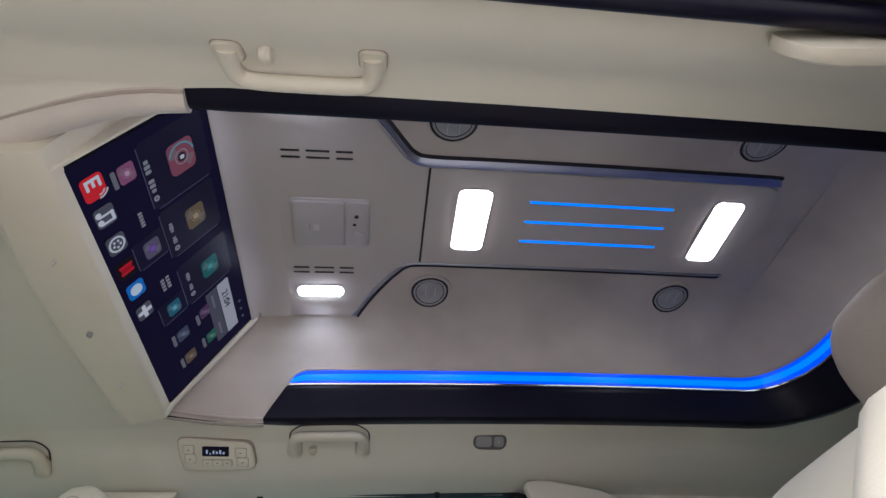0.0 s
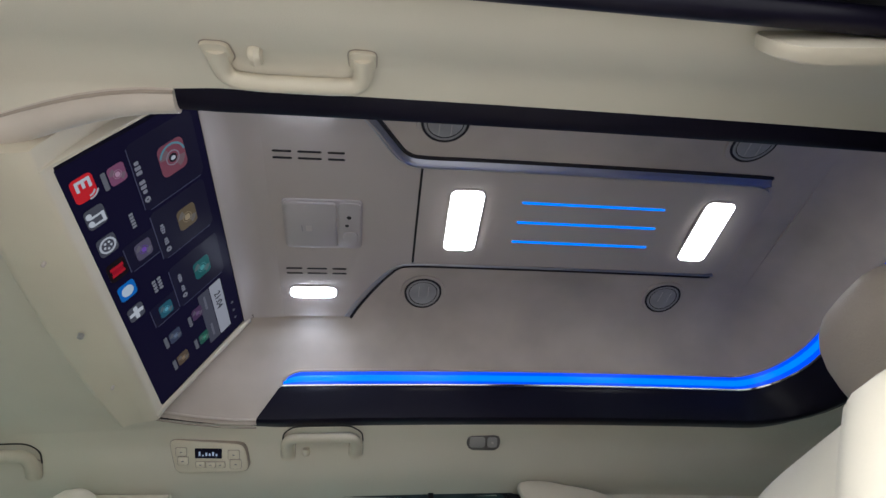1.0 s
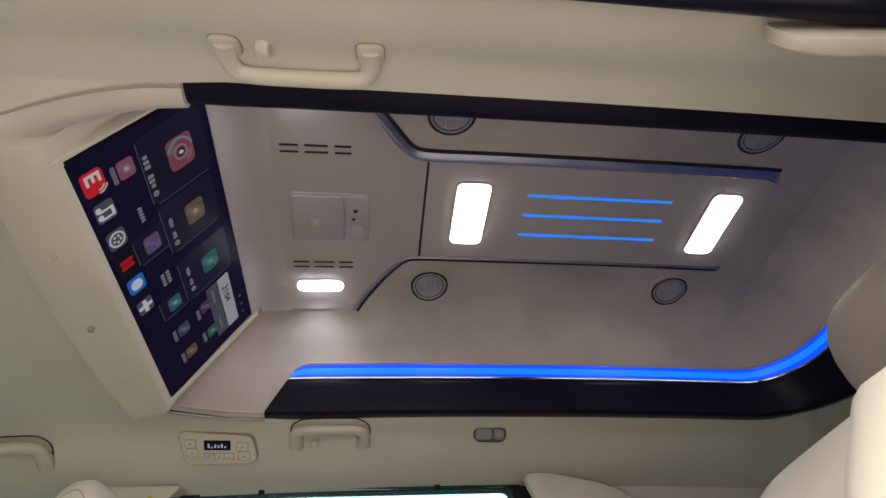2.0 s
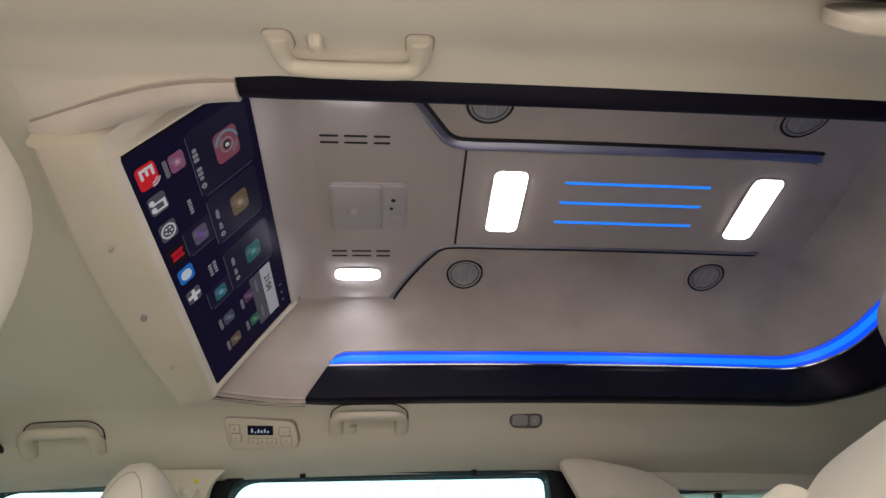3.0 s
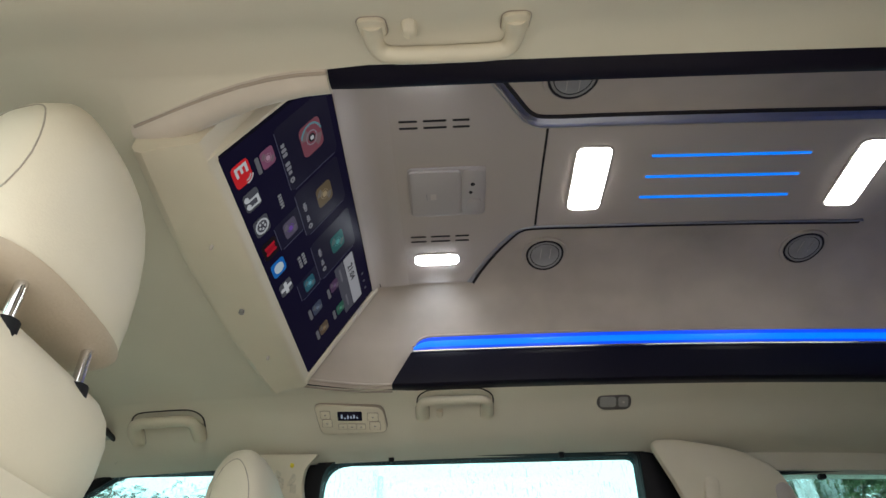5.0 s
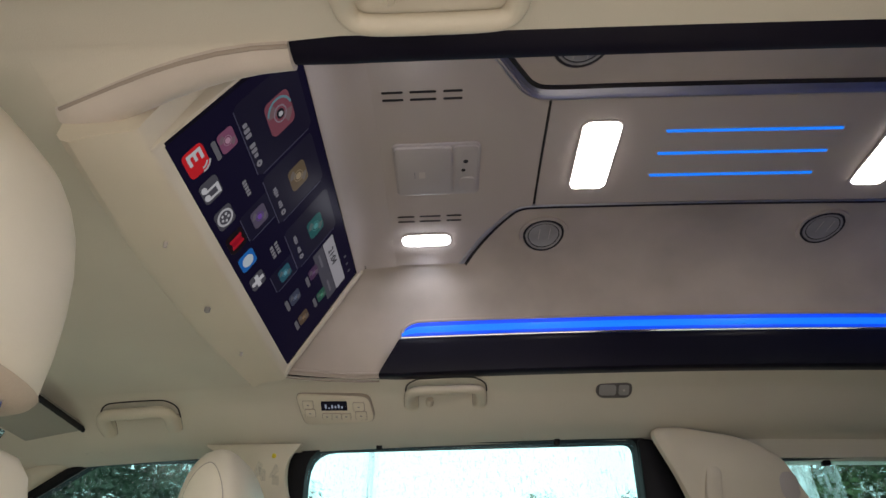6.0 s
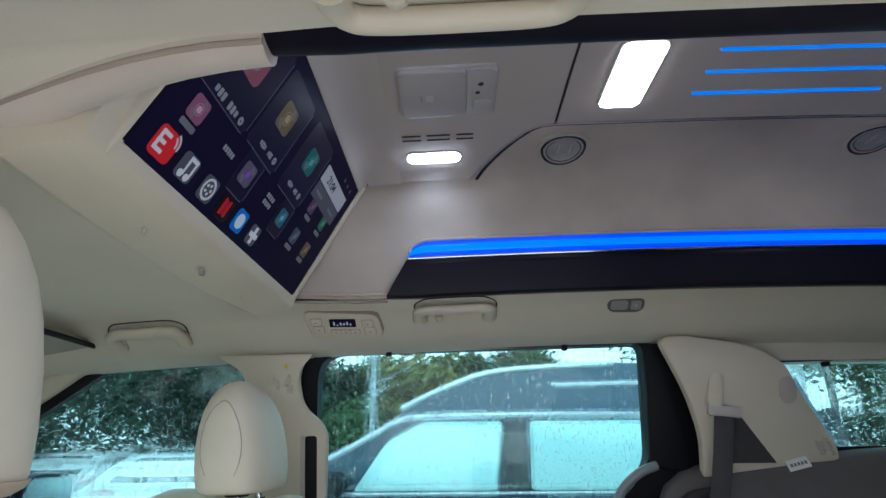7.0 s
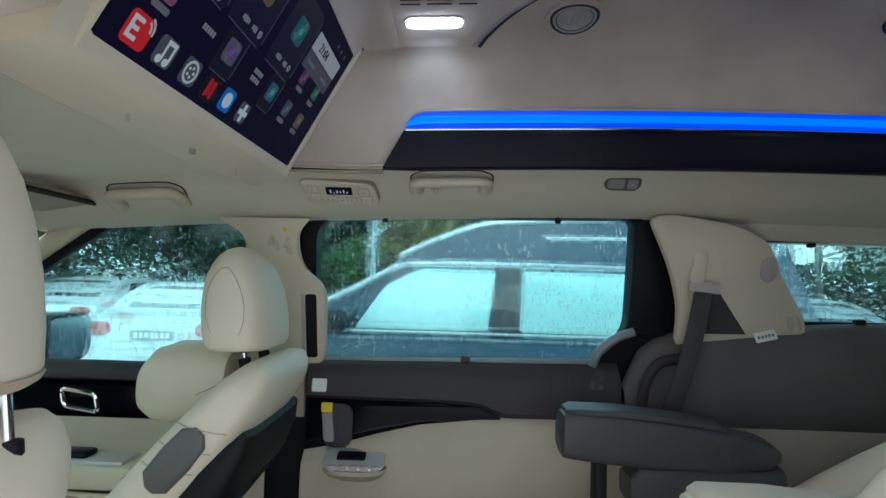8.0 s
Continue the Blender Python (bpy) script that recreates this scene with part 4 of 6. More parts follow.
# pillars
pil = thing("pillar_trim", (-0.6, 0.74, 1.06), "cream pillar trim between the front and sliding windows", "pillar trim")


def b_at(x, z, w):
    return Vector((x, 0.775 - 0.2576 * (z - 1.13) - w, z))


b_shape = round_corners([(-0.735, 0.60), (-0.53, 0.60), (-0.515, 1.05), (-0.455, 1.08), (-0.447, 1.300), (-0.515, 1.355), (-0.527, 1.42), (-0.521, 1.462), (-0.490, 1.491), (-0.755, 1.489), (-0.672, 1.445)], [0, 0, 0.02, 0.03, 0.04, 0.03, 0.03, 0.03, 0.004, 0.01, 0.08])
part("panel", slab(b_shape, b_at, 0.022, 0.010), BEIGE, pil)
part("slot", slab(rrect(0.032, 0.185, 0.008), lambda u, v, w: b_at(-0.492 + u, 1.185 + v, 0.021 + w), 0.0025), MATT, pil, "dark belt slot")
part("slot_frame", slab(rrect(0.010, 0.185, 0.004), lambda u, v, w: b_at(-0.515 + u, 1.185 + v, 0.020 + w), 0.006, 0.002), PALE, pil)
for k, (x, z) in enumerate(((-0.600, 1.425), (-0.588, 1.413), (-0.556, 1.420), (-0.552, 1.402))):
    part("film_scrap", slab([(-0.010, -0.014), (0.008, -0.017), (0.012, 0.010), (-0.003, 0.018)], lambda u, v, w, x=x, z=z, k=k: b_at(x + u + 0.3 * v * (-1) ** k, z + v, 0.026 + 0.008 * math.sin(140 * u + 90 * v + k) + w), 0.0006), WRAP, pil, "clear protective film")
part("cap", slab(rrect(0.011, 0.012, 0.005), lambda u, v, w: b_at(-0.560 + u, 1.458 + v, 0.0215 + w), 0.003, 0.001), YELLOW, pil, "yellow sticker dot")

for sign, name in ((1, "right"), (-1, "left")):
    cp = thing("pillar_trim", (0.65, sign * 0.74, 1.20), "cream rear pillar trim with a belt guide" if sign > 0 else "cream rear pillar trim with clear film beside the open doorway", "pillar trim")

    def c_at(x, z, w, sign=sign):
        y = 0.750 - 0.20 * (z - 1.20) + 0.09 * (x - 0.66)
        return Vector((x, sign * (y - w), z)) if sign > 0 else Vector((x + 0.02, w - y - 0.012, z - 0.012))

    c_shape = round_corners([(0.545, 1.16), (0.930, 1.195), (0.925, 1.240), (0.838, 1.375), (0.800, 1.458), (0.70, 1.508), (0.510, 1.530), (0.440, 1.522), (0.514, 1.38), (0.546, 1.27)], [0.01, 0.02, 0.02, 0.03, 0.03, 0.08, 0.05, 0.045, 0.06, 0.04])
    if sign < 0:
        c_shape = round_corners([(0.455, 1.455), (0.93, 1.455), (0.93, 1.515), (0.70, 1.528), (0.440, 1.532)], [0.035, 0.02, 0.02, 0.02, 0.035])
    part("panel", slab(c_shape, c_at, 0.022, 0.016), BEIGE, cp)
    if sign > 0:
        part("cap", slab(rrect(0.050, 0.070, 0.025, 8), lambda u, v, w: c_at(0.795 + u, 1.385 + v, 0.021 + w), 0.003, 0.0015), PALE, cp, "oval beige cover")
        for k in range(4):
            part("film_scrap", slab([(-0.008, -0.018), (0.006, -0.016), (0.010, 0.018), (-0.004, 0.020)], lambda a, b, w, k=k: c_at(0.868 + 0.014 * k + a - 0.4 * b, 1.235 + 0.009 * (k % 2) + b, 0.026 + 0.01 * math.sin(120 * a + k) + w), 0.0006), WRAP, cp, "clear protective film")
    else:
        bm = loft([[c_at(0.50 + 0.024 * i, 1.475 + 0.012 * j, 0.026 + 0.007 * math.sin(3.1 * i + 1.7 * j) * math.cos(1.3 * i - 2 * j)) for i in range(13)] for j in range(4)], closed=False)
        part("film", bm, WRAP, cp, "crinkled clear protective film")

# seat belt on the rear pillar
belt = thing("seat_belt", (0.60, 0.66, 0.95), "charcoal seat belt hanging from the rear pillar", "seat belt")
part("guide", slab(rrect(0.038, 0.100, 0.017), lambda u, v, w: Vector((0.590 + u + 0.25 * v, 0.690 - w + 0.1 * v, 1.385 + v - 0.3 * u)), 0.018, 0.007), BEIGE, belt, "cream belt guide")
part("ring", box((0.560, 0.668, 1.315), (0.648, 0.684, 1.345), 0.006, Matrix.Rotation(radians(6), 3, "Y")), PALE, belt, "beige belt ring")
rings = []
for k in range(9):
    t = k / 8
    c = Vector((0.604 - 0.115 * t, 0.676 - 0.03 * math.sin(math.pi * t) - 0.01 * t, 1.328 - 0.40 * t))
    rings.append([c + Vector((dx, dy, 0)) for dx, dy in ((-0.025, 0), (-0.012, -0.002), (0.012, -0.002), (0.025, 0), (0.025, 0.003), (-0.025, 0.003))])
part("webbing", loft(rings), WEB, belt)
part("webbing_tail", slab([(0.628, 1.325), (0.650, 1.325), (0.745, 1.200), (0.610, 1.200)], lambda x, z, w: Vector((x, 0.7265 - 0.20 * (z - 1.20) + 0.09 * (x - 0.66) - w, z)), 0.003), WEB, belt, "dark belt slot cover")
part("buckle_stop", box((0.455, 0.640, 0.935), (0.545, 0.668, 0.960), 0.006), CHAR, belt)

# header over the quarter window
structure("header_trim", loft([[Vector((x, y, z)) for y, z in ((0.68, low_z(0.68) + arch(x) + 0.003), (0.715, low_z(0.715) + arch(x) - 0.001), (0.730, 1.494 + arch(x)), (0.737, 1.484), (0.741, 1.470), (0.80, 1.464))] for x in (0.56, 0.80, 1.0, 1.3, 1.6, 2.0)], closed=False), CLOTH, "cream cloth edge above the rear quarter window", "trim")

# rear quarter lining
quarter = thing("quarter_trim", (0.9, 0.75, 0.5), "charcoal moulded rear quarter lining with a cream lower panel", "side lining")


def q_at(x, z, w):
    y = float(np.interp(z, (0.4, 0.93, 1.0, 1.15, 1.21, 1.245), (0.76, 0.745, 0.735, 0.745, 0.765, 0.800)))
    return Vector((x, y - w, z))


rings = []
for k in range(33):
    x = 0.40 + 1.6 * k / 32
    top = float(np.interp(x, (0.40, 0.425, 0.47, 0.53, 0.60, 0.80, 0.90, 0.96, 1.1, 2.0), (1.04, 1.115, 1.165, 1.190, 1.205, 1.215, 1.215, 1.232, 1.240, 1.245)))
    rings.append([q_at(x, 0.94 + (top - 0.94) * t, w) for t, w in ((0, 0.0), (0, 0.02), (0.08, 0.028), (0.3, 0.03), (0.6, 0.028), (0.85, 0.024), (0.94, 0.018), (0.99, 0.008), (1.0, -0.02))])
part("upper_panel", loft(rings, closed=False), QUART, quarter, "charcoal upper panel")
part("lower_panel", loft([[q_at(x, 0.36 + 0.585 * k / 6, 0.016 + (0.010 if k < 6 else 0.0)) for k in range(7)] for x in (0.40, 0.8, 1.2, 1.6, 2.0)], closed=False), VINYL, quarter, "cream lower panel")
part("grip", tube(smooth_path([q_at(0.445, 0.98, 0.032), q_at(0.452, 1.06, 0.045), q_at(0.49, 1.115, 0.045), q_at(0.56, 1.13, 0.03)], 6), 0.015, 10), CHAR, quarter, "moulded grip edge")
part("edge", tube(smooth_path([wall_at(0.325, 1.09, -0.03), wall_at(0.345, 1.135, -0.032), wall_at(0.39, 1.175, -0.034), wall_at(0.44, 1.195, -0.03)], 6), 0.013, 10), SILL, quarter, "grey pillar edge, highlight put into its colour")
part("label", slab(rrect(0.062, 0.026, 0.001, 1), lambda u, v, w: q_at(0.800 + u - 0.2 * v, 1.197 + v + 0.22 * u, 0.030 + w), 0.002), PAPER, quarter, "white paper label")
for k in range(5):
    part("label_bar", slab(rrect(0.007, 0.008, 0.0005, 1), lambda u, v, w, k=k: q_at(0.780 + 0.010 * k + u, 1.197 + v + 0.22 * (-0.02 + 0.01 * k), 0.0322 + w), 0.0004), INK, quarter)
part("window_clip", box((1.085, 0.775, 1.232), (1.115, 0.795, 1.250), 0.004), MATT, quarter)
part("window_clip", box((0.945, 0.765, 1.455), (0.965, 0.785, 1.478), 0.004), MATT, quarter)

# sliding door lining
door = tagged(new("door_1"), "charcoal and cream sliding door lining with a gloss black insert", "door", kind="structure")


def d_at(x, z, w):
    return Vector((x, float(np.interp(z, (0.40, 0.80, 0.95, 1.06, 1.09), (0.75, 0.735, 0.750, 0.770, 0.800))) - w, z))


def door_sheet(name, low, high, mat, w, label="", x0=-0.50, x1=0.40, n=30, m=8, crown=0.010):
    rings = []
    for k in range(n + 1):
        x = x0 + (x1 - x0) * k / n
        a, b = low(x), high(x)
        rings.append([d_at(x, a + (b - a) * j / m, w + crown * math.sin(math.pi * j / m) ** 0.5 if 0 < j < m else -0.01) for j in range(m + 1)])
    return part(name, loft(rings, closed=False), mat, door, label)


cream_top = lambda x: float(np.interp(x, (-0.50, -0.40, -0.30, -0.17, 0.0, 0.20, 0.40), (0.835, 0.855, 0.885, 0.917, 0.937, 0.950, 0.953)))
door_sheet("upper_panel", lambda x: float(np.interp(x, (-0.5, -0.1, 0.0, 0.06, 0.4), (0.975, 0.972, 0.965, 0.935, 0.930))), lambda x: 1.088 + 0.02 * (x + 0.5), CHAR, 0.012, "charcoal upper panel")
door_sheet("insert", lambda x: cream_top(x) - 0.01, lambda x: float(np.interp(x, (-0.5, -0.1, 0.0, 0.06), (0.980, 0.977, 0.970, 0.938))), INSERT, -0.004, "gloss black insert", x1=0.06, crown=0.0)
door_sheet("lower_panel", lambda x: 0.40, cream_top, VINYL, 0.014, "cream lower panel", m=14, crown=0.02)
part("lock_tab", box(d_at(-0.045, 1.098, 0.012) - Vector((0.014, 0.010, 0.010)), d_at(-0.045, 1.098, 0.012) + Vector((0.014, 0.006, 0.010)), 0.004), CHAR, door)
part("label", slab(rrect(0.042, 0.036, 0.002, 1), lambda u, v, w: d_at(-0.462 + u, 1.018 + v, 0.0245 + w), 0.0015), PAPER, door, "white paper label")
part("pull_recess", slab(rrect(0.085, 0.12, 0.03), lambda u, v, w: d_at(-0.405 + u, 0.905 + v, 0.004 + w), 0.004, 0.002), CHAR, door, "charcoal pull recess")
part("latch", slab(rrect(0.030, 0.105, 0.010), lambda u, v, w: d_at(-0.432 + u - 0.12 * v, 0.915 + v, 0.010 + w), 0.012, 0.005), GREYB, door, "grey latch")
part("tape", slab(rrect(0.032, 0.026, 0.003), lambda u, v, w: d_at(-0.436 + u, 0.958 + v, 0.0215 + w), 0.002), YELLOW, door, "yellow tape")
pod = part("switch_pod", soft_body([(d_at(-0.345, 0.765, 0.02), (0.05, 0, 0), (0, 0.02, 0)), (d_at(-0.345, 0.78, 0.03), (0.075, 0, 0), (0, 0.04, 0)), (d_at(-0.345, 0.795, 0.04), (0.086, 0, 0), (0, 0.05, 0)), (d_at(-0.345, 0.806, 0.04), (0.088, 0, 0), (0, 0.05, 0))], 24, 2.4), VINYL, door, "cream switch pod")
part("switch_plate", slab(rrect(0.165, 0.075, 0.02), lambda u, v, w: Vector((-0.345 + u, 0.690 + v, 0.824 + 0.42 * v + w)), 0.008, 0.004), SILVER, pod, "silver switch plate")
part("switch", slab(rrect(0.080, 0.030, 0.006), lambda u, v, w: Vector((-0.355 + u, 0.694 + v, 0.832 + 0.42 * v + w)), 0.006, 0.003), BLACK, pod, "black window switch")
for k in range(5):
    part("switch_key", box((-0.415 + 0.030 * k, 0.648, 0.806), (-0.393 + 0.030 * k, 0.660, 0.822), 0.002), PALE, pod)
part("plastic_film", loft([[d_at(0.31 + 0.012 * i + 0.004 * j, 1.03 + 0.02 * j, 0.026 + 0.006 * math.sin(2.3 * i + j)) for i in range(4)] for j in range(4)], closed=False), WRAP, door, "clear protective film")

# ---- front door lining, mirror, dashboard ----
fdoor = tagged(new("door_2"), "charcoal front door lining with a chrome inner handle", "door", kind="structure")


def f_at(x, z, w):
    return Vector((x, float(np.interp(z, (0.40, 0.80, 0.93, 1.03, 1.06), (0.76, 0.74, 0.76, 0.775, 0.80))) - w, z))


for name, z0, z1, mat, w, lab in (("upper_panel", 1.005, 1.060, CHAR, 0.012, "charcoal upper panel"), ("insert", 0.90, 1.01, INSERT, 0.0, "gloss black insert"), ("lower_panel", 0.40, 0.905, VINYL, 0.025, "cream lower panel")):
    part(name, loft([[f_at(-1.70 + 0.1 * k, z0 + (z1 - z0) * j / 6, w + (0.008 if 0 < j < 6 else -0.01)) for j in range(7)] for k in range(12)], closed=False), mat, fdoor, lab)
part("armrest", box((-1.50, 0.60, 0.745), (-0.78, 0.76, 0.812), 0.02), LEATHER, fdoor, "cream door armrest")
plate = part("switch_plate", box((-1.24, 0.612, 0.808), (-0.95, 0.705, 0.822), 0.006), SILVER, fdoor, "silver switch plate")
part("switch", box((-1.16, 0.63, 0.818), (-1.06, 0.69, 0.838), 0.008), BLACK, plate, "black window switch")
hx = thing("door_handle", f_at(-1.17, 0.965, 0.01), "chrome inner door handle on the front door", "door handle")
ring = [Vector((-1.158 + 0.68 * u, 0.750, 0.950 + 0.70 * v - 0.1 * u)) for u, v in round_corners([(-0.070, -0.035), (0.080, -0.035), (0.062, 0.035), (-0.085, 0.035)], [0.02] * 4)]
part("surround", tube(ring + ring[:2], 0.007, 8), CHROME, hx)
part("lever", slab(rrect(0.084, 0.034, 0.012), lambda u, v, w: Vector((-1.158 + u, 0.764 - w, 0.950 + v - 0.1 * u)), 0.008, 0.003), MATT, hx, "dark lever")

mir = thing("side_mirror", (-1.49, 0.95, 1.05), "black door mirror outside the front window", "side mirror")
part("shell", soft_body([((-1.565, 1.06, 1.09), (0, 0.07, 0), (0, 0, 0.055)), ((-1.515, 1.06, 1.09), (0, 0.115, 0), (0, 0, 0.085)), ((-1.425, 1.06, 1.09), (0, 0.125, 0), (0, 0, 0.09)), ((-1.410, 1.06, 1.09), (0, 0.12, 0), (0, 0, 0.085))], 24, 3.5), BLACK, mir)
part("glass", slab(rrect(0.215, 0.145, 0.03), lambda u, v, w: Vector((-1.4105 + w, 1.06 + u, 1.09 + v)), 0.004), CHROME, mir, "mirror glass")
part("arm", box((-1.52, 0.84, 1.035), (-1.46, 0.97, 1.07), 0.012), BLACK, mir)

dash = thing("dashboard", (-1.55, 0, 0.5), "charcoal dashboard with a silver centre console", "dashboard")
part("body", loft([[Vector((x, y, z)) for x, z in ((-1.60, 0.45), (-1.42, 0.60), (-1.38, 0.88), (-1.46, 0.99), (-1.62, 1.04), (-1.95, 1.05))] for y in [-0.74 + 0.1 * k for k in range(15)]], closed=False), CHAR, dash)
cons = thing("centre_console", (-1.0, 0, 0.42), "cream centre console with silver trims", "centre console")
part("body", box((-1.40, -0.13, 0.42), (-0.62, 0.13, 0.795), 0.02), LEATHER, cons)
part("top_plate", box((-1.38, -0.12, 0.790), (-0.86, 0.12, 0.806), 0.006), SILVER, cons, "silver top plate")
part("shifter", box((-1.20, -0.05, 0.800), (-1.08, 0.06, 0.835), 0.012), BLACK, cons, "black selector dial")
part("armrest", box((-0.86, -0.125, 0.78), (-0.62, 0.125, 0.825), 0.02), LEATHER, cons, "padded lid")

VISOR = material("visor_vinyl", (0.42, 0.39, 0.33), 0.7, spread=0.05, coarse=5, fine=500, bump=0.2)
visor = thing("sun_visor", (-1.10, 0.5, 1.50), "cream sun visor folded up under the windscreen edge", "sun visor")
part("flap", slab(round_corners([(-0.20, -0.075), (0.20, -0.075), (0.20, 0.075), (-0.20, 0.075)], [0.03] * 4), lambda u, v, w: Vector((-1.13 + v - 0.06 * u, 0.50 + u, 1.511 + 0.15 * v - w)), 0.018, 0.008), VISOR, visor)
part("edge", tube([Vector((-1.050 - 0.06 * u, 0.50 + u, 1.507)) for u in (-0.19, -0.1, 0.0, 0.1, 0.18)], 0.007, 8), GAP, visor, "dark rear edge")
part("film", loft([[Vector((-1.10 + 0.016 * i, 0.66 + 0.022 * j, 1.468 + 0.006 * math.sin(2.1 * i + 1.3 * j))) for i in range(6)] for j in range(4)], closed=False), WRAP, visor, "clear protective film")
a_pillar = thing("pillar_trim", (-1.35, 0.72, 1.2), "cream windscreen pillar trim", "pillar trim")
part("panel", tube([(-1.04, 0.715, 1.512), (-1.16, 0.735, 1.480), (-1.40, 0.765, 1.320), (-1.66, 0.79, 1.12)], 0.030, 12), BEIGE, a_pillar)
part("edge", tube([(-1.10, 0.748, 1.473), (-1.40, 0.782, 1.28), (-1.62, 0.80, 1.105)], 0.015, 8), MATT, a_pillar, "black window edge")
part("tape", slab(rrect(0.014, 0.012, 0.004), lambda u, v, w: Vector((-1.36 + u, 0.729 - w, 1.335 + v)), 0.003), YELLOW, a_pillar, "yellow sticker dot")
structure("windscreen", loft([[Vector((-1.25 - 0.62 * t, y, 1.50 - 0.46 * t)) for t in (0, 0.5, 1)] for y in (-0.74, -0.4, 0, 0.4, 0.74)], closed=False), SHADEG, "tinted raked windscreen glass", "windscreen")

bm = bmesh.new()
box((-1.9, -0.80, 0.34), (2.25, 0.80, 0.42), 0.0, bm=bm)
structure("floor", bm, CARPET, "dark carpeted cabin floor", "floor")
bm = box((2.20, -0.80, 0.34), (2.26, 0.80, 1.60), 0.0)
structure("wall_rear", bm, CHAR, "dark tailgate lining closing the cabin", "wall")


# ---- seats ----
def seam_line(path, parent, r=0.0010):
    return part("seam", tube(path, r, 6), STITCH, parent)


def headrest(parent, x, y, z, tall=0.23, deep=0.064, wide=0.142, lean=-0.10, mat=None, posts=0.06, back=0.0, under=None):
    """Padded headrest on two posts; z is its underside."""
    mat = mat or LEATHER
    secs = []
    for t, kx, ky in ((0.0, 0.80, 0.84), (0.015, 0.93, 0.93), (0.06, 1.02, 0.985), (0.2, 1.06, 1.0), (0.38, 1.04, 1.0), (0.55, 0.97, 0.97), (0.7, 0.86, 0.90), (0.82, 0.70, 0.79), (0.91, 0.52, 0.65), (0.97, 0.30, 0.46), (1.0, 0.09, 0.25)):
        secs.append(((x + lean * tall * (t - 0.4), y, z + tall * t), (deep * kx, 0, 0), (0, wide * ky, 0)))
    hr = part("headrest", soft_body(secs, 36, 2.9), mat, parent, "padded cream headrest" if mat is LEATHER else "padded headrest, its shade put into the taupe colour")
    for s in (-1, 1):
        loop = []
        for k in range(25):
            a = 2 * math.pi * k / 24
            t = 0.43 + 0.36 * math.sin(a)
            kx = float(np.interp(t, (0.0, 0.08, 0.2, 0.38, 0.55, 0.7, 0.82, 0.91), (0.66, 1.0, 1.06, 1.04, 0.97, 0.86, 0.70, 0.52)))
            ky = float(np.interp(t, (0.0, 0.08, 0.2, 0.38, 0.55, 0.7, 0.82, 0.91), (0.74, 0.96, 1.0, 1.0, 0.97, 0.90, 0.79, 0.65)))
            u = 0.55 * math.cos(a)
            edge = (1 - abs(u) ** 2.9) ** (1 / 2.9)
            loop.append(Vector((x + lean * tall * (t - 0.4) + deep * kx * u, y + s * wide * ky * edge, z + tall * t)))
        seam_line(loop, hr)
        bar = [Vector((x + 0.012 + back, y + s * 0.065, z + 0.03)), Vector((x + 0.030 + back, y + s * 0.065, z - posts - 0.03))]
        part("post", tube(bar, 0.0065, 10), CHROME, hr, "chrome post")
        part("sleeve", tube([bar[0].lerp(bar[1], 0.55), bar[0].lerp(bar[1], 0.56), bar[0].lerp(bar[1], 0.93), bar[0].lerp(bar[1], 0.94)], [0.010, 0.0135, 0.0135, 0.010], 12), MATT, hr, "black post sleeve")
        part("base", box(bar[0].lerp(bar[1], 0.30) - Vector((0.022, 0.020, 0.010)), bar[0].lerp(bar[1], 0.30) + Vector((0.022, 0.020, 0.012)), 0.006), MATT, hr, "black post base") if not under else None
    if under:
        low = []
        for t, kx, ky in ((-0.014, 0.66, 0.74), (0.0, 0.84, 0.87), (0.02, 0.955, 0.945), (0.045, 1.01, 0.98)):
            low.append(((x + lean * tall * (t - 0.4) + 0.002, y, z + tall * t), (deep * kx * 1.012, 0, 0), (0, wide * ky * 1.008, 0)))
        part("underside", soft_body(low, 36, 2.9), under, hr, "taupe headrest underside")
    return hr


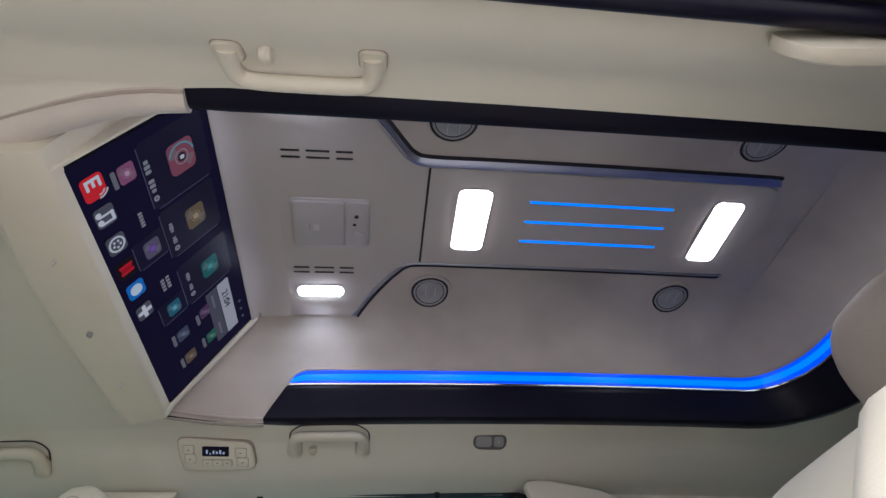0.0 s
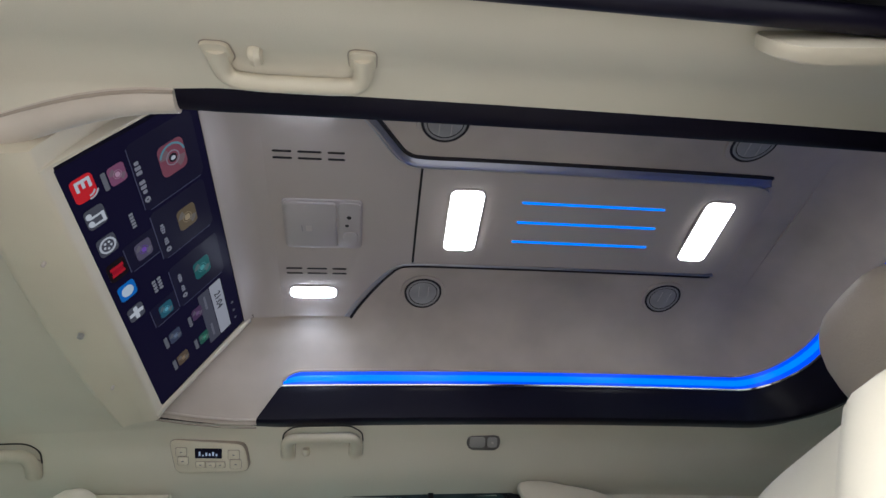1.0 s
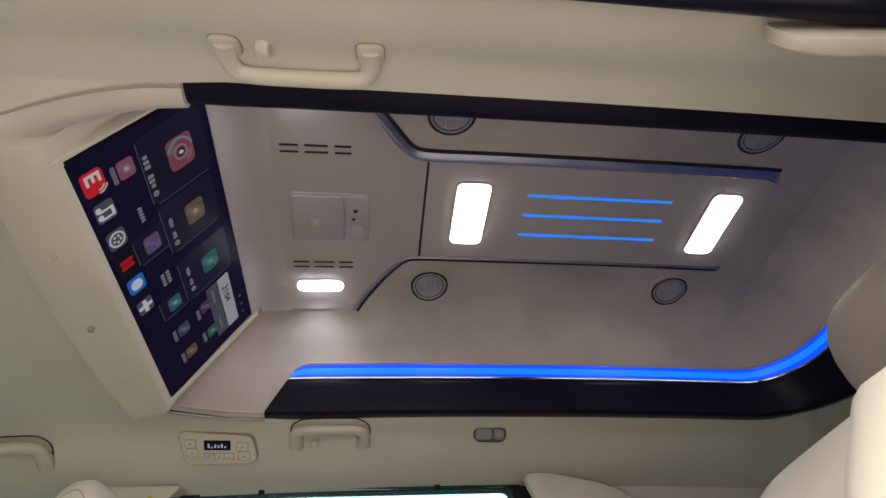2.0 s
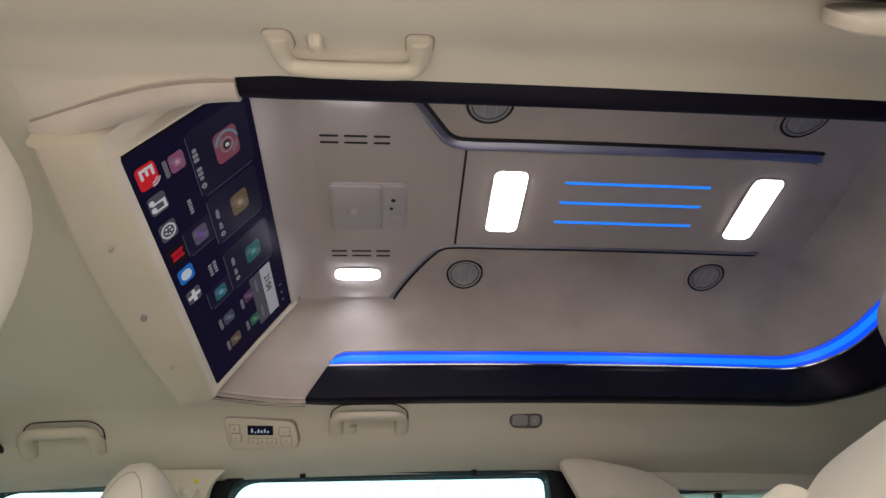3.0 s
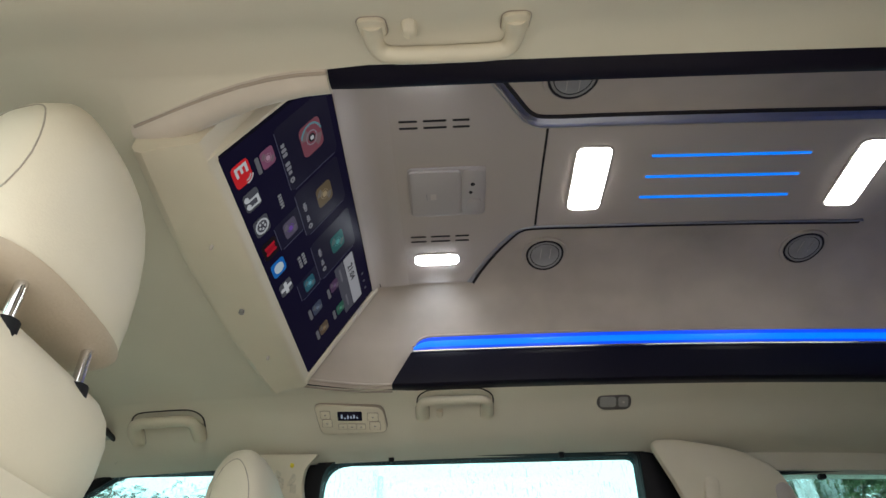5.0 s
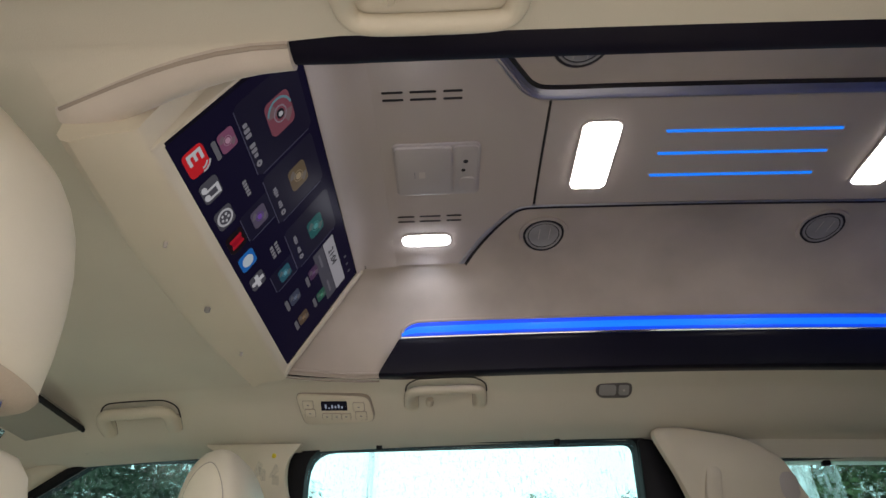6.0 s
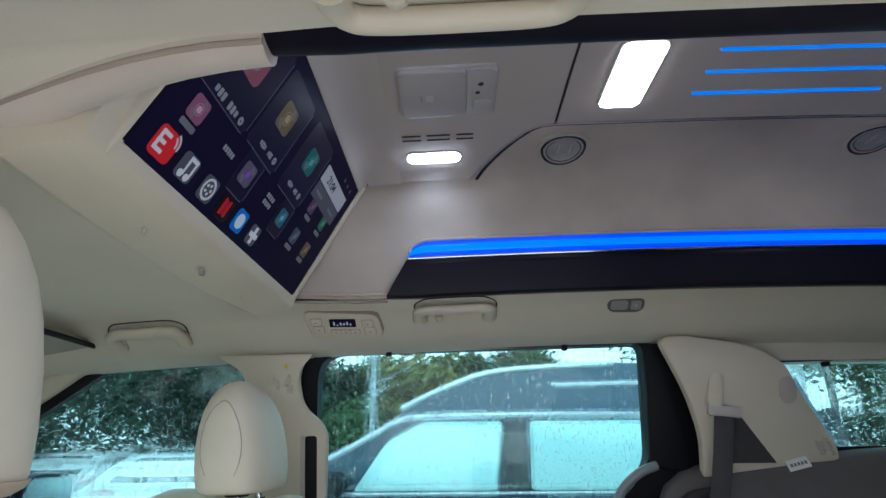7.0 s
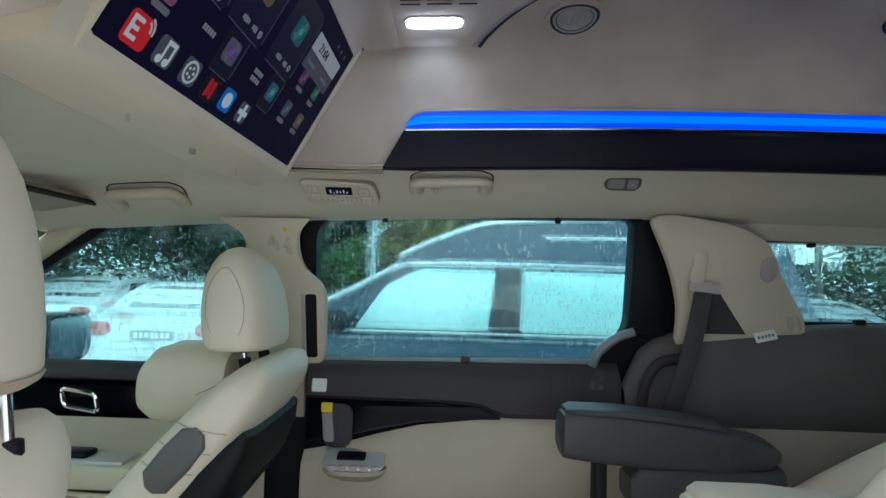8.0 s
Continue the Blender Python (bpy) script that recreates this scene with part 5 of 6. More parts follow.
def backrest(parent, foot, top, y, half, thick, mat, shell, wing=0.05, patches=True, seams=True, plump=3.6):
    """Reclined backrest with side bolsters and a rear shell; foot and top are (x, z) of its middle plane."""
    f, t = Vector((foot[0], 0, foot[1])), Vector((top[0], 0, top[1]))
    up = (t - f).normalized()
    fore = Vector((-up.z, 0, up.x))
    length = (t - f).length
    secs = []
    for k, kt, kw in ((0.0, 0.9, 0.95), (0.04, 1.0, 1.0), (0.3, 1.0, 1.0), (0.6, 0.95, 1.0), (0.78, 0.85, 0.97), (0.88, 0.75, 0.92), (0.94, 0.62, 0.85), (0.98, 0.42, 0.76), (1.0, 0.18, 0.66)):
        secs.append((f + up * length * k + Vector((0, y, 0)), fore * thick * kt, Vector((0, half * kw, 0))))
    bk = part("backrest", soft_body(secs, 40, plump), mat, parent)
    for s in (-1, 1) if wing else ():
        pts, rad = [], []
        for k in range(11):
            q = 0.04 + 0.84 * k / 10
            pts.append(f + up * length * q + fore * (thick * 0.55 + wing * 0.45 * math.sin(math.pi * min(1, q * 1.05)) ** 0.6) + Vector((0, y + s * half * (0.80 - 0.10 * q ** 4), 0)))
            rad.append(0.058 * (1.0 if 0 < k < 10 else 0.6) * (1 - 0.25 * q ** 3))
        part("bolster", tube(pts, rad, 16, up=(0, 1, 0)), mat, bk, "padded side bolster")
    for k in range(4 if seams else 0):
        q = 0.42 + 0.12 * k
        seam_line([f + up * length * q + fore * (thick * 0.985) + Vector((0, y + half * 0.62 * j, 0)) for j in (-1, -0.5, 0, 0.5, 1)], bk)
    secs = []
    for k, kw, kt in ((0.0, 0.85, 1), (0.03, 0.93, 1), (0.5, 0.95, 1), (0.66, 0.93, 0.9), (0.76, 0.88, 0.6), (0.82, 0.80, 0.2)):
        secs.append((f + up * length * k - fore * (thick * 0.80 + 0.010 * kt) + Vector((0, y, 0)), fore * (0.062 if shell is MATT else 0.040) * kt, Vector((0, half * kw, 0))))
    sh = part("rear_shell", soft_body(secs, 32, 4.0), shell, parent, "padded cream rear cover" if shell is LEATHER else "charcoal rear shell")
    pk = []
    for q, b in ((0.25, 0.048), (0.40, 0.052), (0.55, 0.056), (0.64, 0.060), (0.645, 0.050)):
        pk.append([f + up * length * q - fore * (thick * 0.80 + b + 0.012) + Vector((0, y + half * 0.72 * j, 0)) for j in (-1, -0.6, -0.2, 0.2, 0.6, 1)])
    if shell is not LEATHER:
        part("pocket", loft(pk, closed=False), MATT, sh, "black rear pocket")
    if seams:
        for s in (-1, 1):
            for q in (0.62, 0.70, 0.78):
                seam_line([f + up * length * (q - 0.05 * a) + fore * thick * a * 0.75 + Vector((0, y + s * half * (1.003 - 0.10 * abs(a) ** 3), 0)) for a in (-0.7, -0.35, 0.0, 0.35, 0.7, 0.95)], bk, 0.0009)
    if patches:
        for s in (-1, 1):
            part("grey_panel", soft_body([(f + up * length * q + fore * thick * 0.05 + Vector((0, y + s * half * 0.985, 0)), fore * thick * 0.62 * a, Vector((0, 0.012 * b, 0))) for q, a, b in ((0.54, 0.25, 0.4), (0.57, 0.66, 1), (0.66, 0.72, 1), (0.74, 0.64, 1), (0.77, 0.25, 0.4))], 20, 3), GREYP, bk, "grey leather side panel")
    return bk


def cushion(parent, x0, x1, y, half, z, mat):
    secs = []
    for q, kz, kw in ((0, 0.5, 0.9), (0.05, 0.85, 0.97), (0.3, 1, 1), (0.7, 1, 1), (0.92, 0.95, 0.97), (1.0, 0.55, 0.9)):
        secs.append(((x1 + (x0 - x1) * q, y, z - 0.07 + 0.02 * q), (0, half * kw, 0), (0, 0, 0.07 * kz)))
    part("cushion", soft_body(secs, 36, 4), mat, parent)
    part("base", box((x0 + 0.04, y - half * 0.8, 0.42), (x1 - 0.02, y + half * 0.8, z - 0.12), 0.02), CHAR, parent, "charcoal seat base")


TAUPEL = material("light_taupe_leather", (0.50, 0.42, 0.33), 0.55, spread=0.06, coarse=7, fine=260, bump=0.3)

# front passenger seat, reclined
fp = thing("front_seat", (-0.85, 0.37, 0.42), "reclined cream leather front passenger seat with a black rear pocket", "car seat", "front seats")
cushion(fp, -1.30, -0.80, 0.42, 0.24, 0.74, LEATHER)
backrest(fp, (-0.872, 0.65), (-0.468, 1.136), 0.42, 0.235, 0.076, LEATHER, MATT, wing=0.0)
part("shoulder_bolster", soft_body([((-0.838, 0.50, 1.045), (0.0, 0, 0.025), (0, 0.03, 0)), ((-0.830, 0.50, 1.050), (0.0, 0, 0.060), (0, 0.06, 0)), ((-0.80, 0.50, 1.058), (0.0, 0, 0.086), (0, 0.085, 0)), ((-0.75, 0.50, 1.066), (0.0, 0, 0.096), (0, 0.095, 0)), ((-0.68, 0.49, 1.072), (0.0, 0, 0.092), (0, 0.10, 0)), ((-0.60, 0.47, 1.08), (0.0, 0, 0.07), (0, 0.09, 0))], 28, 2.4), LEATHER, fp, "padded shoulder bolster")
headrest(fp, -0.572, 0.435, 1.162, deep=0.074, wide=0.145, posts=0.03)

# driver's seat, headrest drawn up
dr = thing("front_seat", (-0.85, -0.38, 0.42), "cream leather driver's seat with its headrest drawn up on chrome posts", "car seat", "front seats")
cushion(dr, -1.28, -0.76, -0.427, 0.24, 0.74, LEATHER)
backrest(dr, (-0.750, 0.64), (-0.527, 1.178), -0.427, 0.205, 0.100, LEATHER, LEATHER, wing=0.0, plump=2.3, patches=False)
headrest(dr, -0.577, -0.432, 1.213, tall=0.300, deep=0.075, wide=0.134, posts=0.08, back=0.045, under=TAUPEL)

# second row
s2 = thing("rear_seat", (0.45, 0.26, 0.42), "cream leather captain's seat with charcoal armrests", "car seat", "second-row seats")
cushion(s2, 0.05, 0.55, 0.26, 0.23, 0.72, LEATHER)
backrest(s2, (0.56, 0.650), (1.14, 0.995), 0.26, 0.225, 0.060, LEATHER, CHAR, patches=False)
part("side_band", tube(smooth_path([(0.60, 0.478, 0.765), (0.709, 0.480, 0.826), (0.83, 0.480, 0.887), (0.97, 0.478, 0.956), (1.16, 0.470, 1.055)], 4), 0.024, 12, 0.9), MATT, s2, "black side band of the backrest")
headrest(s2, 1.28, 0.26, 1.04, tall=0.22)


def armrest(parent, y, half, mat, side, label, dx=0.0, dz=0.0):
    """Tapered armrest, thick at its front end."""
    secs = []
    for x, zc, hz, kw in ((0.178, 0.965, 0.030, 0.75), (0.184, 0.968, 0.050, 0.93), (0.205, 0.972, 0.058, 1.0), (0.28, 0.968, 0.062, 1.0), (0.40, 0.958, 0.062, 1.0), (0.55, 0.948, 0.052, 1.0), (0.66, 0.940, 0.036, 0.95), (0.69, 0.938, 0.015, 0.8)):
        secs.append(((x + dx, y, zc + dz), (0, half * kw, 0), (0, 0, hz)))
    arm = part("armrest", soft_body(secs, 28, 4.5), mat, parent, label)
    part("pad", soft_body([((x + dx, y, z + dz), (0, half * k, 0), (0, 0, 0.010)) for x, z, k in ((0.19, 1.022, 0.6), (0.21, 1.027, 0.92), (0.32, 1.026, 0.95), (0.47, 1.012, 0.95), (0.56, 0.996, 0.8))], 20, 4), side, arm, "smooth armrest pad")
    part("bracket", box((0.262 + dx, y - half * 0.5, 0.60), (0.292 + dx, y + half * 0.5, 0.93), 0.008), MATT, arm, "black bracket")
    part("lower_body", soft_body([((x + dx, y, zc + dz), (0, half * 0.9, 0), (0, 0, hz)) for x, zc, hz in ((0.34, 0.85, 0.03), (0.37, 0.84, 0.07), (0.55, 0.83, 0.085), (0.70, 0.85, 0.06))], 20, 4), mat, arm)
    return arm


armrest(s2, 0.50, 0.055, GREYL, GREYL, "charcoal leather armrest")
armrest(s2, 0.035, 0.050, LEATHER, LEATHER, "cream leather armrest", 0.12, -0.03)

s3 = thing("rear_seat", (0.35, -0.36, 0.42), "cream leather captain's seat beside the open door", "car seat", "second-row seats")
cushion(s3, -0.02, 0.45, -0.36, 0.23, 0.70, LEATHER)
backrest(s3, (0.34, 0.68), (0.60, 1.145), -0.36, 0.225, 0.080, LEATHER, CHAR, patches=False, seams=False)
# Taupe puts the shade on this cream headrest into its colour.
headrest(s3, 0.82, -0.32, 1.245, tall=0.18, deep=0.075, wide=0.125, lean=-0.3, posts=0.05, mat=TAUPE)


# ---- outside ----
# Paleness of the ground is made up, to bounce daylight into the cabin.
BOUNCE_GROUND = material("wet_concrete", (0.58, 0.56, 0.52), 0.4, spread=0.15, coarse=1.5, fine=120, bump=0.4)
PAINT_D = material("blue_grey_paint", (0.055, 0.085, 0.13), 0.22, spread=0.08, coarse=2, fine=80, bump=0.02, coat=0.6)
PAINT_W = material("white_paint", (0.75, 0.78, 0.80), 0.3, spread=0.04, coarse=2, fine=80, bump=0.02, coat=0.6)
PAINT_S = material("silver_paint", (0.50, 0.55, 0.60), 0.28, 0.4, spread=0.06, coarse=2, fine=80, bump=0.02, coat=0.5)
# Sky reflection on the van's windows is put into this pale colour.
SKYGLASS = material("sky_toned_car_glass", (0.50, 0.74, 0.74), 0.12, spread=0.06, coarse=2, fine=60, bump=0.02, coat=0.8)
DARKCAR = material("dark_car_glass", (0.03, 0.045, 0.05), 0.1, spread=0.2, coarse=3, fine=60, bump=0.0, coat=0.5)
RED = material("tail_lamp", (0.55, 0.03, 0.03), 0.2, spread=0.1, coarse=20, bump=0.0, coat=0.5)
RENDERW = material("pale_wall_paint", (0.62, 0.70, 0.72), 0.8, spread=0.08, coarse=0.8, fine=40, bump=0.2)
BARK = material("bark", (0.10, 0.08, 0.06), 0.9, spread=0.25, coarse=8, fine=60, bump=0.8)
LEAF = material("leaf", (0.055, 0.105, 0.035), 0.55, spread=0.45, coarse=1.2, fine=10, bump=0.0)
LEAFD = material("dark_leaf", (0.028, 0.055, 0.030), 0.55, spread=0.45, coarse=1.2, fine=10, bump=0.0)
LEAFY = material("yellow_leaf", (0.15, 0.15, 0.035), 0.55, spread=0.4, coarse=1.5, fine=10, bump=0.0)

GROUND = -0.16
bm = bmesh.new()
N = 24
verts = [[bm.verts.new((x, y, GROUND)) for y in np.linspace(-400, 400, N)] for x in np.linspace(-400, 400, N)]
for i in range(N - 1):
    for j in range(N - 1):
        bm.faces.new((verts[i][j], verts[i + 1][j], verts[i + 1][j + 1], verts[i][j + 1]))
structure("ground", bm, BOUNCE_GROUND, "wet concrete car park, paled to bounce light into the cabin", "ground")


def wheel(parent, x, y, r=0.33):
    """Tyre and rim, axle along y."""
    def ringed(name, prof, mat, up):
        rings = [[Vector((x + q * math.cos(a), y + d, GROUND + r + q * math.sin(a))) for a in [2 * math.pi * k / 28 for k in range(28)]] for q, d in prof]
        return part(name, loft(rings), mat, up)
    w = ringed("wheel", ((r * 0.62, -0.09), (r * 0.9, -0.10), (r, -0.08), (r, 0.08), (r * 0.9, 0.10), (r * 0.62, 0.09)), MATT, parent)
    ringed("rim", ((r * 0.60, -0.095), (r * 0.55, -0.07), (r * 0.15, -0.085), (0.01, -0.09)), BRUSHED, w)


# tall van parked alongside: side profile swept across
VX, VY = -0.10, 3.42
van = thing("van", (VX, VY + 0.9, GROUND), "blue-grey high-roof van with pale windows parked alongside", "van")


def van_section(y_in, scale_top):
    prof = [(-1.95, 0.15), (-2.00, 0.50), (-1.90, 0.78), (-1.50, 0.93), (-1.12, 1.02), (-0.80, 1.22), (-0.44, 1.43), (-0.32, 1.52), (-0.02, 1.66), (0.35, 1.775), (1.2, 1.83), (2.0, 1.80), (2.55, 1.70), (2.75, 1.10), (2.75, 0.20)]
    return [Vector((VX + x, VY + y_in + (0.12 * max(0.0, z - 1.0) / 0.8 if scale_top else 0.0), z)) for x, z in prof]


side = van_section(0.0, 1)
far = [Vector((v.x, 2 * (VY + 0.92) - v.y, v.z)) for v in side]
part("body", loft([side, [v.lerp(w, 0.03) + Vector((0, 0, 0.012)) for v, w in zip(side, far)], [v.lerp(w, 0.5) + Vector((0, 0, 0.03)) for v, w in zip(side, far)], [v.lerp(w, 0.97) + Vector((0, 0, 0.012)) for v, w in zip(side, far)], far]), PAINT_D, van)


def van_pane(name, pts, mat, depth=0.012, label="", bevel=0.003):
    return part(name, slab(pts, lambda x, z, w: Vector((VX + x, VY + 0.12 * max(0.0, z - 1.0) / 0.8 - w, z)), depth, bevel), mat, van, label)


van_pane("front_window", round_corners([(-0.72, 0.945), (0.28, 0.945), (0.34, 1.405), (-0.24, 1.405), (-0.50, 1.27)], [0.03, 0.02, 0.02, 0.05, 0.05]), SKYGLASS, label="front window coloured pale for the sky it mirrors")
van_pane("rear_window", round_corners([(0.52, 0.945), (1.55, 0.945), (1.52, 1.405), (0.54, 1.405)], [0.03] * 4), SKYGLASS, label="rear window coloured pale for the sky it mirrors")
van_pane("quarter_window", round_corners([(1.72, 1.0), (2.45, 1.05), (2.35, 1.40), (1.70, 1.405)], [0.03] * 4), DARKCAR)
van_pane("corner_window", round_corners([(-0.98, 0.955), (-0.77, 0.950), (-0.70, 1.11)], [0.02] * 3), DARKCAR)
van_pane("pillar", round_corners([(0.30, 0.93), (0.50, 0.93), (0.52, 1.42), (0.36, 1.42)], [0.01] * 4), material("wet_pillar", (0.05, 0.06, 0.065), 0.3, spread=0.3, coarse=20, fine=120, bump=0.2), 0.010)
for name, pts, r, mat in (("roof_rail", [(-0.40, 1.50), (-0.05, 1.66), (0.35, 1.775), (1.2, 1.82)], 0.022, PAINT_S), ("window_rail", [(-1.10, 1.06), (-0.72, 1.25), (-0.42, 1.41), (-0.2, 1.44), (0.5, 1.45), (1.8, 1.445)], 0.022, PAINT_S), ("belt_trim", [(-1.0, 0.925), (0.3, 0.925), (1.7, 0.93), (2.6, 0.95)], 0.014, BRUSHED), ("roof_stripe", [(0.72, 1.665), (1.3, 1.675), (2.0, 1.67)], 0.014, PAINT_W)):
    part(name, tube([Vector((VX + x, VY + 0.12 * max(0.0, z - 1.0) / 0.8 - 0.004, z)) for x, z in (smooth_path([(a, b, 0) for a, b in pts], 5) and [(q.x, q.y) for q in smooth_path([(a, b, 0) for a, b in pts], 5)])], r, 8), mat, van)
van_pane("belt_panel", round_corners([(-0.98, 0.70), (2.4, 0.70), (2.4, 0.90), (-0.98, 0.90)], [0.03] * 4), PAINT_D, 0.02, "blue-grey lower door panel")
vm = part("mirror", soft_body([((VX - 0.83, VY - 0.06, 0.99), (0.03, 0, 0), (0, 0, 0.04)), ((VX - 0.83, VY - 0.10, 1.0), (0.07, 0, 0), (0, 0, 0.08)), ((VX - 0.83, VY - 0.24, 1.0), (0.075, 0, 0), (0, 0, 0.085)), ((VX - 0.83, VY - 0.28, 1.0), (0.04, 0, 0), (0, 0, 0.05))], 20, 3), MATT, van, "black door mirror")
for x in (-1.25, 1.65):
    wheel(van, VX + x, VY + 0.05)


def saloon(cx, cy, turn, paint, label, group="parked cars"):
    """A saloon car, its tail towards -y before it is turned."""
    car = thing("car", (cx, cy, GROUND), label, "car", group)
    m = Matrix.Translation((cx, cy, GROUND)) @ Matrix.Rotation(radians(turn), 4, "Z") @ Matrix.Diagonal((1, 1, 0.90, 1))
    prof = [(0.0, 0.30), (-0.04, 0.55), (0.0, 0.80), (0.06, 0.96), (0.55, 1.02), (1.05, 1.30), (1.45, 1.44), (2.2, 1.46), (2.7, 1.36), (3.25, 1.02), (4.2, 0.88), (4.55, 0.70), (4.6, 0.35)]
    rings = []
    for s, k in ((-0.90, 0.97), (-0.88, 1.0), (-0.5, 1.01), (0.5, 1.01), (0.88, 1.0), (0.90, 0.97)):
        rings.append([m @ Vector((s * (1 - 0.22 * max(0.0, z - 0.95) / 0.5), y, z * k)) for y, z in prof])
    part("body", loft(rings), paint, car)
    part("rear_window", slab(round_corners([(-0.60, 0.0), (0.60, 0.0), (0.50, 1.0), (-0.50, 1.0)], [0.08] * 4), lambda u, v, w: m @ Vector((u, 0.66 + 0.62 * v - w * 0.5, 1.075 + 0.31 * v + w)), 0.02), DARKCAR, car)
    for s in (-1, 1):
        part("tail_lamp", soft_body([(m @ Vector((s * 0.66, y, 0.84)), m.to_3x3() @ Vector((0.15 * k, 0, 0)), Vector((0, 0, 0.085 * k))) for y, k in ((0.03, 1.0), (-0.03, 1.0), (-0.055, 0.8))], 20, 3), RED, car, "red tail lamp")
        part("side_window", slab(round_corners([(1.05, 1.02), (2.9, 1.02), (2.35, 1.36), (1.55, 1.36)], [0.06] * 4), lambda y, z, w, s=s: m @ Vector((s * (0.895 - 0.20 * max(0.0, z - 0.95) / 0.5 + w), y, z)), 0.012), DARKCAR, car)
    pl = part("number_plate", slab(rrect(0.52, 0.13, 0.01), lambda u, v, w: m @ Vector((u, -0.035 - w, 0.76 + v)), 0.012), GREYB, car, "grey plate")
    for k in range(7):
        part("plate_bar", slab(rrect(0.042, 0.075, 0.004), lambda u, v, w, k=k: m @ Vector((-0.19 + 0.063 * k + u, -0.048 - w, 0.76 + v)), 0.003), PAPER, pl)
    part("bumper", soft_body([(m @ Vector((0, y, 0.48)), m.to_3x3() @ Vector((0.90 * k, 0, 0)), Vector((0, 0, 0.13 * k))) for y, k in ((0.1, 1.0), (-0.05, 1.0), (-0.10, 0.94))], 24, 5), paint, car)
    for s in (-1, 1):
        for y in (0.95, 3.7):
            p = m @ Vector((s * 0.80, y, 0))
            w = part("wheel", loft([[m @ Vector((s * 0.80 + d, y + 0.32 * q * math.cos(a), 0.32 + 0.32 * q * math.sin(a))) for a in [2 * math.pi * k / 20 for k in range(20)]] for q, d in ((0.6, -0.1), (1, -0.09), (1, 0.09), (0.6, 0.1))]), MATT, car)
    return car


saloon(-3.80, 6.2, 7, PAINT_W, "white saloon car parked with its tail lamps towards the van")
saloon(-7.0, 8.6, 4, PAINT_W, "white car parked farther along the row")
saloon(5.9, 7.6, -4, PAINT_S, "silver car parked behind the rear window")

# pale building, lamp post
house = thing("building", (-5.5, 22, GROUND), "pale painted low building behind the car park", "building")
part("wall", box((-11, 20, GROUND), (-0.8, 27, 3.4), 0.02), RENDERW, house)
part("roof", box((-11.4, 19.6, 3.4), (-0.4, 27.4, 3.7), 0.03), PAINT_S, house)
for k in range(4):
    w = part("window", box((-9.6 + 2.4 * k, 19.93, 1.2), (-8.3 + 2.4 * k, 20.02, 2.5), 0.01), DARKCAR, house)
post = thing("lamp_post", (-1.55, 9.5, GROUND), "pale metal post at the edge of the car park", "lamp post")
part("pole", tube([(-1.55, 9.5, GROUND), (-1.55, 9.5, 4.5)], 0.05, 10), PAINT_S, post)
post = thing("lamp_post", (5.3, 8.5, GROUND), "pale thick post behind the rear window", "lamp post")
part("pole", tube([(5.3, 8.5, GROUND), (5.3, 8.5, 4.5)], 0.14, 10), RENDERW, post)

random.seed(5)


